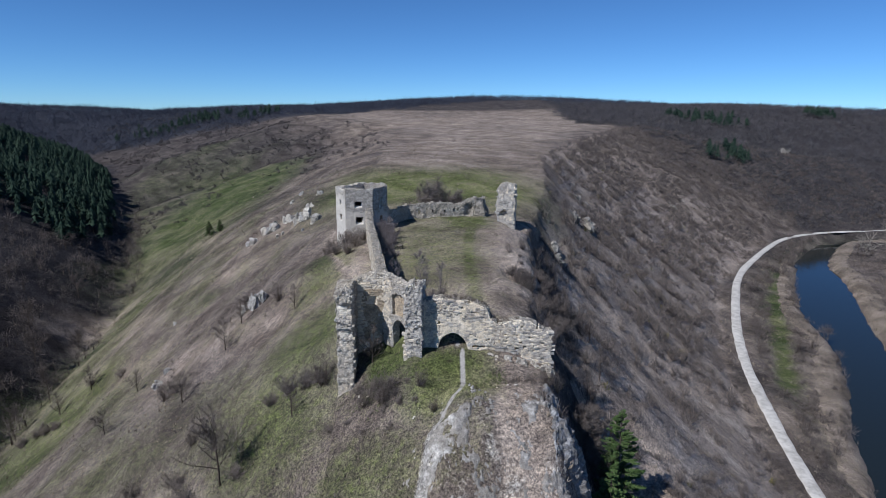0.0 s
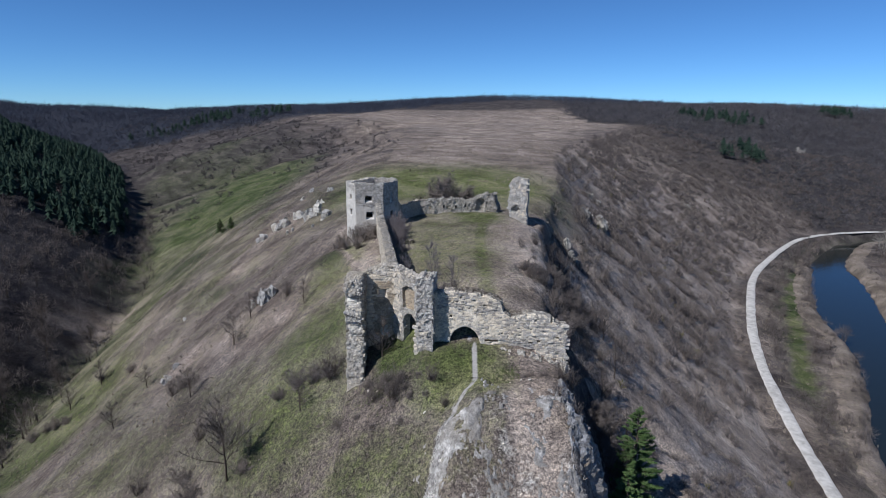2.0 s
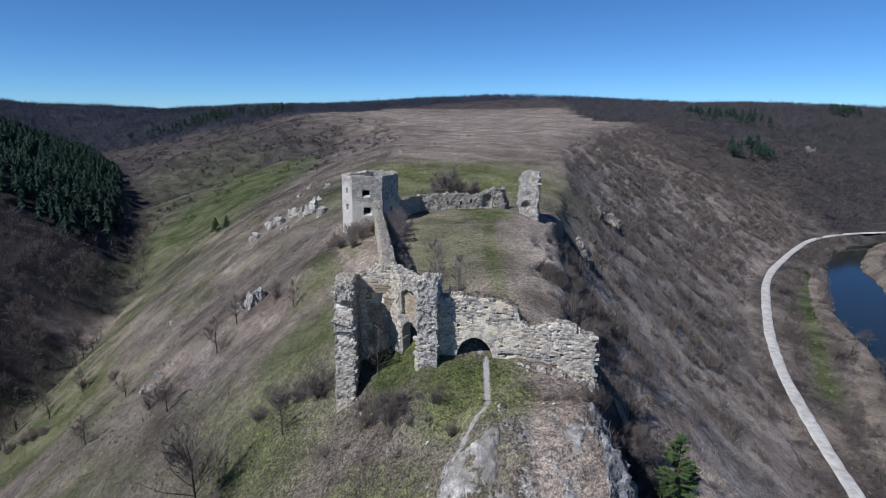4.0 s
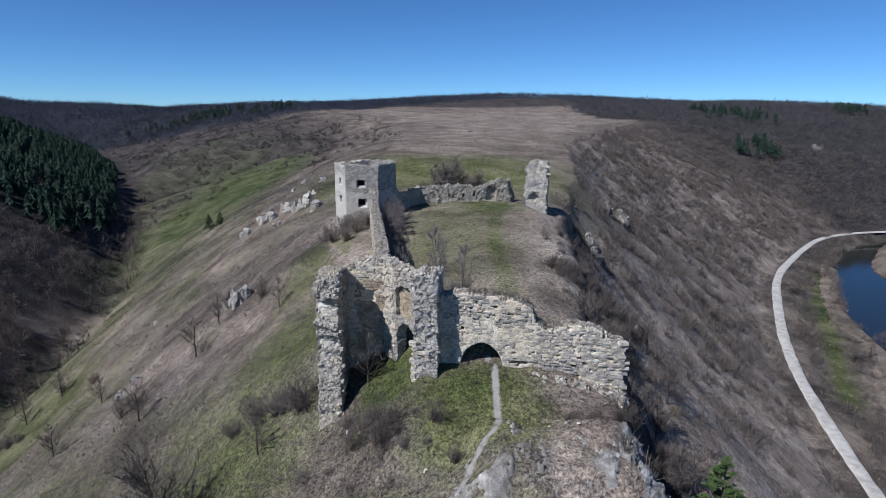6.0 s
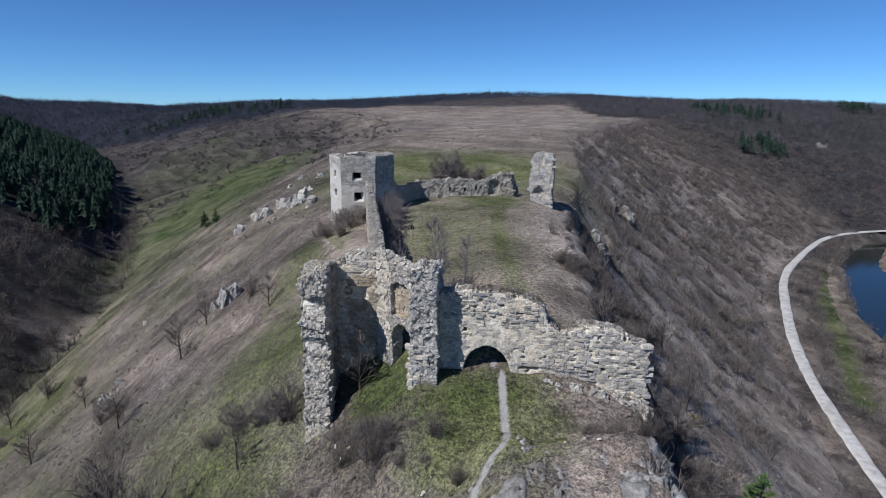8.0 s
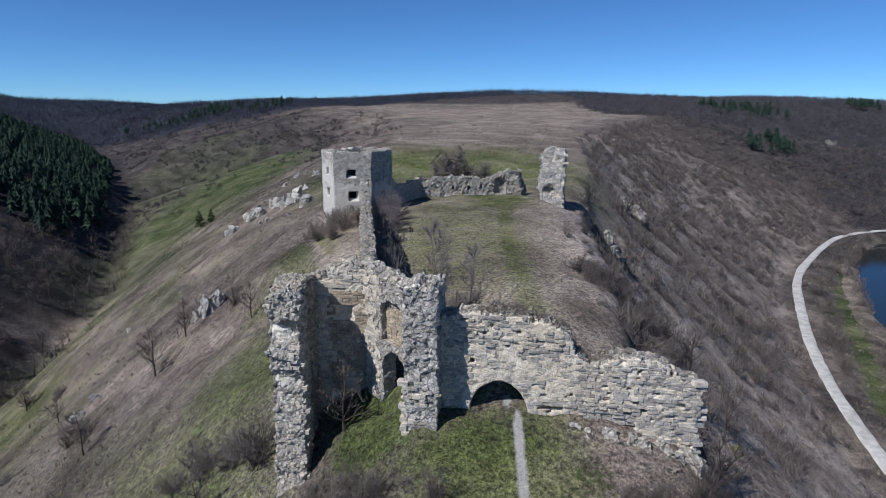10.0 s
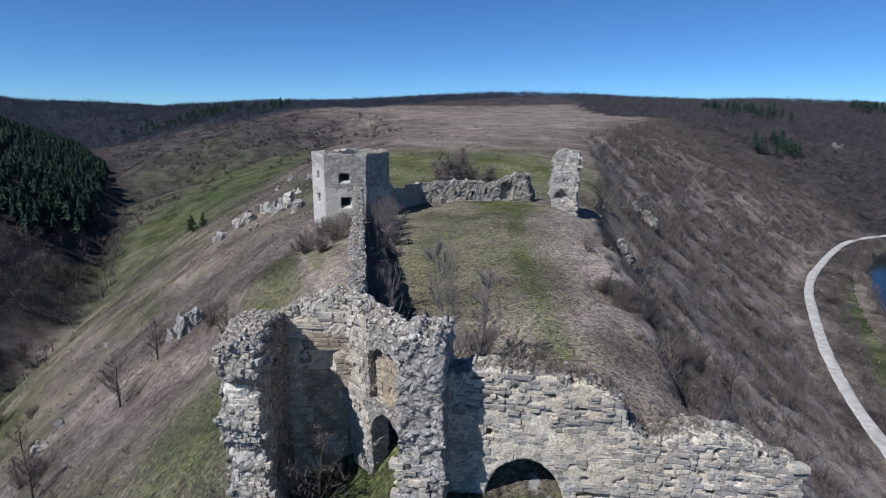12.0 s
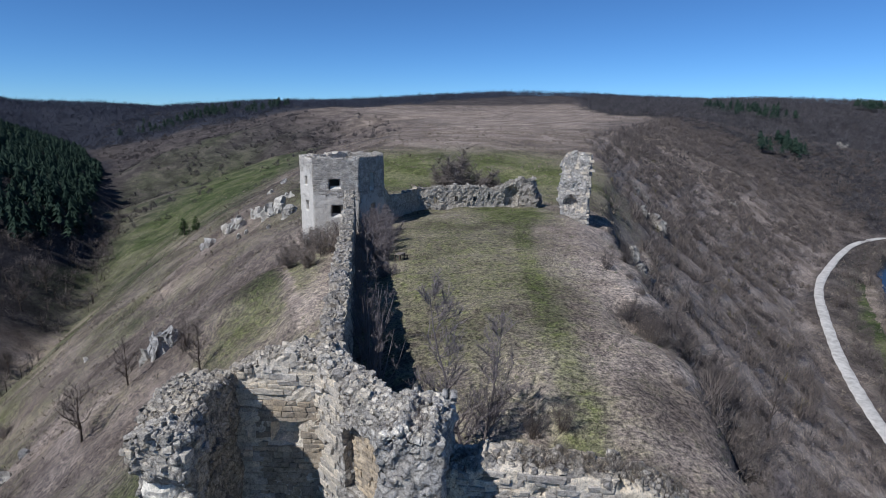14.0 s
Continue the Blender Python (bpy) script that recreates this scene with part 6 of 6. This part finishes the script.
def build_crag():
    """The limestone knoll below the gate: ledges and slabs of bare rock breaking through the turf, sheer on the east side."""
    xs, ys = np.arange(-3.2, 14.0, 0.1), np.arange(32.5, 46.2, 0.1)
    gx, gy = np.meshgrid(xs, ys)
    z = ground(gx, gy)
    rough = np.empty(gx.shape)
    mask = np.empty(gx.shape)
    for i in range(gx.shape[0]):
        for j in range(gx.shape[1]):
            x, y = gx[i, j], gy[i, j]
            q = Vector((x, y, z[i, j] * 0.8))
            rough[i, j] = 0.34 * (1 - abs(noise.noise(q * 0.8)) * 2.2) + 0.2 * (1 - abs(noise.noise(q * 2.1 + Vector((5, 0, 0)))) * 2) + 0.16 * noise.noise(q * 5) + 0.09 * noise.noise(q * 11) + 0.14 * noise.cell(q * 1.7)
            mask[i, j] = 0.6 * noise.noise(Vector((x * 0.5, y * 0.45, 8.0))) + 0.5 * noise.noise(Vector((x * 1.3, y * 1.1, 3.0))) + 0.55 * noise.noise(Vector((x * 3.5, y * 3.2, 1.0))) + 0.4 * noise.noise(Vector((x * 8, y * 8, 2.0)))
    bare = -0.6 + 0.46 * np.clip((40.6 - gy) / 3.0, 0, 1)
    bare = np.maximum(bare, 1.0 * np.exp(-((gx + 0.7 - (gy - 38.5) * 0.33) / 0.9) ** 2 - ((gy - 37.6) / 3.6) ** 4) - 0.3)
    bare = np.maximum(bare, 0.75 * np.exp(-((gx - 1.6) / 1.0) ** 2 - ((gy - 40.2) / 1.4) ** 2) - 0.3)
    bare = np.maximum(bare, 0.85 * np.exp(-((gx - 7.4) / 1.7) ** 2 - ((gy - 41.2) / 1.6) ** 2) - 0.5)
    bare = np.maximum(bare, 1.3 * np.clip((gx - 8.6) / 0.9, 0, 1) - 0.35)
    fade = np.clip((gx + 3.2) / 0.8, 0, 1) * np.clip((14 - gx) / 1.5, 0, 1) * np.clip((46.2 - gy) / 2.5, 0, 1)
    up = np.clip((bare + mask) * 1.6, -1, 1) * fade - 0.6 * (1 - fade)
    rise = np.where(up > 0, np.minimum(up * 2, 1) * np.where(gx < 8.4, 0.05 + 0.5 * rough, 0.1 + 0.75 * rough), up * 0.5 - 0.02)
    cliff = np.clip((gx - 8.8) / 1.2, 0, 1) * np.clip((13.6 - gx) / 1.5, 0, 1) * fade
    sway = cliff * (0.9 * np.sin(gy * 1.3 + 0.6 * np.sin(gy * 2.9)) * 0.5 + 1.2 * (rough - 0.3))
    verts = np.stack([(gx + sway).ravel(), gy.ravel(), (z + rise - 0.05).ravel()], 1)
    ny, nx = gx.shape
    i = np.arange(ny * nx).reshape(ny, nx)
    faces = np.stack([i[:-1, :-1], i[:-1, 1:], i[1:, 1:], i[1:, :-1]], -1).reshape(-1, 4)
    faces = faces[(up.ravel()[faces] > -0.35).any(1)]
    root = tagged(new("limestone_crag"), "weathered grey and white limestone crag breaking through turf", "rock", "limestone outcrops")
    mid = gx.ravel()[faces].mean(1)
    for name, lo, hi in (("path_ledge", -9, 1.3), ("slab", 1.3, 8.5), ("cliff", 8.5, 99)):
        pick = faces[(mid >= lo) & (mid < hi)]
        used = np.unique(pick)
        remap = np.zeros(ny * nx, dtype=int)
        remap[used] = np.arange(len(used))
        mesh_object(name, verts[used].tolist(), remap[pick].tolist(), KNOLL, smooth=name != "cliff").parent = root
    return root


KNOLL = stone_material("stained_white_limestone", ((0.16, 0.155, 0.148), (0.4, 0.39, 0.378), (0.78, 0.77, 0.755)), (0.3, 0.28, 0.255), 1.6)
build_crag()

# bedrock and spilled mortar at the foot of the curtain, and the worn sill of the arch
for k, (x, y, clods, sx, sy, size) in enumerate(((4.9, 49.6, 4, 0.5, 0.12, 0.55), (6.3, 49.45, 5, 0.5, 0.12, 0.6), (7.7, 49.3, 5, 0.5, 0.15, 0.7), (9.0, 49.15, 5, 0.5, 0.15, 0.8), (10.0, 49.0, 4, 0.4, 0.2, 0.9))):
    outcrop("pale bedrock at the foot of the curtain wall", 170 + k, clods, x, y, sx, sy, size, 0.3, MORTAR)

# ---- small things ----
def picnic_table():
    root = thing("wooden_table", "small weathered wooden table with bench in the yard", "table")
    def plank(name, x0, x1, y0, y1, z0, z1):
        bm = bmesh.new()
        bmesh.ops.create_cube(bm, size=1, matrix=Matrix.Translation(((x0 + x1) / 2, (y0 + y1) / 2, (z0 + z1) / 2)) @ Matrix.Diagonal((x1 - x0, y1 - y0, z1 - z0, 1)))
        bmesh.ops.bevel(bm, geom=bm.edges[:], offset=0.012, segments=1, affect="EDGES")
        finish(bm, name, BARK if name != "tabletop" else PLANK, root)
    plank("tabletop", -0.6, 0.6, -0.35, 0.35, 0.72, 0.78)
    for x in (-0.5, 0.5):
        for y in (-0.28, 0.28):
            plank("leg", x - 0.05, x + 0.05, y - 0.05, y + 0.05, -0.2, 0.72)
    plank("bench", 0.75, 1.05, -0.5, 0.5, 0.4, 0.46)
    for y in (-0.4, 0.4):
        plank("leg", 0.85, 0.95, y - 0.05, y + 0.05, -0.2, 0.4)
    return root


PLANK = plant_material("sun_bleached_planks", (0.14, 0.12, 0.1), (0.24, 0.21, 0.18))
place(picnic_table(), -6.7, 83.1, 1.2, 0.8, 0.0)


def fallen_branch(label, pts, r):
    bm = bmesh.new()
    tube(bm, [Vector(p) for p in pts], r, r * 0.4, 6)
    rng = random.Random(9)
    for k in range(5):
        p = Vector(pts[1]).lerp(Vector(pts[2]), k / 5)
        tube(bm, limb(rng, p, Vector((rng.uniform(-1, 1), rng.uniform(-1, 1), 0.6)), 1.0, 0.3, 3), r * 0.4, r * 0.1, 4)
    return tagged(finish(bm, "fallen_branch", PALEWOOD, None), label, "branch")


PALEWOOD = plant_material("pale_dead_wood", (0.33, 0.29, 0.24), (0.45, 0.41, 0.35))
fallen_branch("pale bleached dead branch lying on the scrubby slope", [(x, y, lay(x, y) + h) for x, y, h in ((13.6, 56.6, 0.1), (15.2, 58.6, 0.3), (17.0, 60.8, 0.25))], 0.035)


def loose_stones(name, label, spots, size):
    rng = random.Random(4)
    for x, y in spots:
        o = new(name, rng.choice(STONES))
        k = size * rng.uniform(0.6, 1.3)
        o.matrix_basis = Matrix.Translation((x, y, lay(x, y) + k * 0.15)) @ Euler([rng.uniform(0, 6) for _ in range(3)]).to_matrix().to_4x4() @ Matrix.Diagonal((k * 1.4, k, k * 0.7, 1))
        tagged(o, label, "stone", "loose stones")


loose_stones("fallen_stone", "fallen pale stone lying in the grass", [(5.6, 110.6), (6.2, 110.2), (7.2, 109.8), (8.0, 111.0), (4.8, 110.9), (-7.8, 48.5), (-6.9, 47.9), (-6.2, 48.3), (-7.3, 47.4), (5.8, 44.6), (6.5, 44.3), (4.9, 44.8)], 0.13)

# dry growth along the broken wall tops
def wall_growth(wall, count, size, material, label, thick, cut=None):
    ob, keep, face_point, run, z0, z1, u = wall
    n = Vector((u.y, -u.x, 0))
    pts = []
    for _ in range(count):
        s = random.uniform(0.1, run - 0.1)
        if cut and not cut[0] < s < cut[1]:
            continue
        z = z1 + 0.3
        while z > z0 and not keep(s, z):
            z -= 0.05
        pts.append(face_point(s, z) - n * random.uniform(0.3, thick))
    fuzz("wall_grass", material, np.array([tuple(v) for v in pts]), RNG.uniform(size[0], size[1], len(pts)), 26, 0.03, 0.35, 1.6, label, "grass")


WEED = plant_material("brown_dry_weeds", (0.1, 0.085, 0.065), (0.24, 0.2, 0.155))
wall_growth(curtain, 360, (0.15, 0.4), WEED, "brown dry weeds on top of the curtain wall", 1.15, (2.0, 9.5))
wall_growth(curtain, 90, (0.25, 0.5), TWIG, "brown dry twigs on top of the curtain wall", 1.15, (2.5, 8.5))
wall_growth(pier_front, 40, (0.12, 0.28), TWIG, "dark dry weeds on top of the gate pier", 1.8)
wall_growth(west, 120, (0.15, 0.35), STRAW, "thin dry weeds on top of the yard wall", 0.8)

# two young conifers far down the grassy slope
young = spruce("small dark conifer standing on the grassy slope", 6.0, 4.6, 15)
place(young, -92.6, 216.2)
again(young, -86.8, 212.8, 2.0, 0.8)
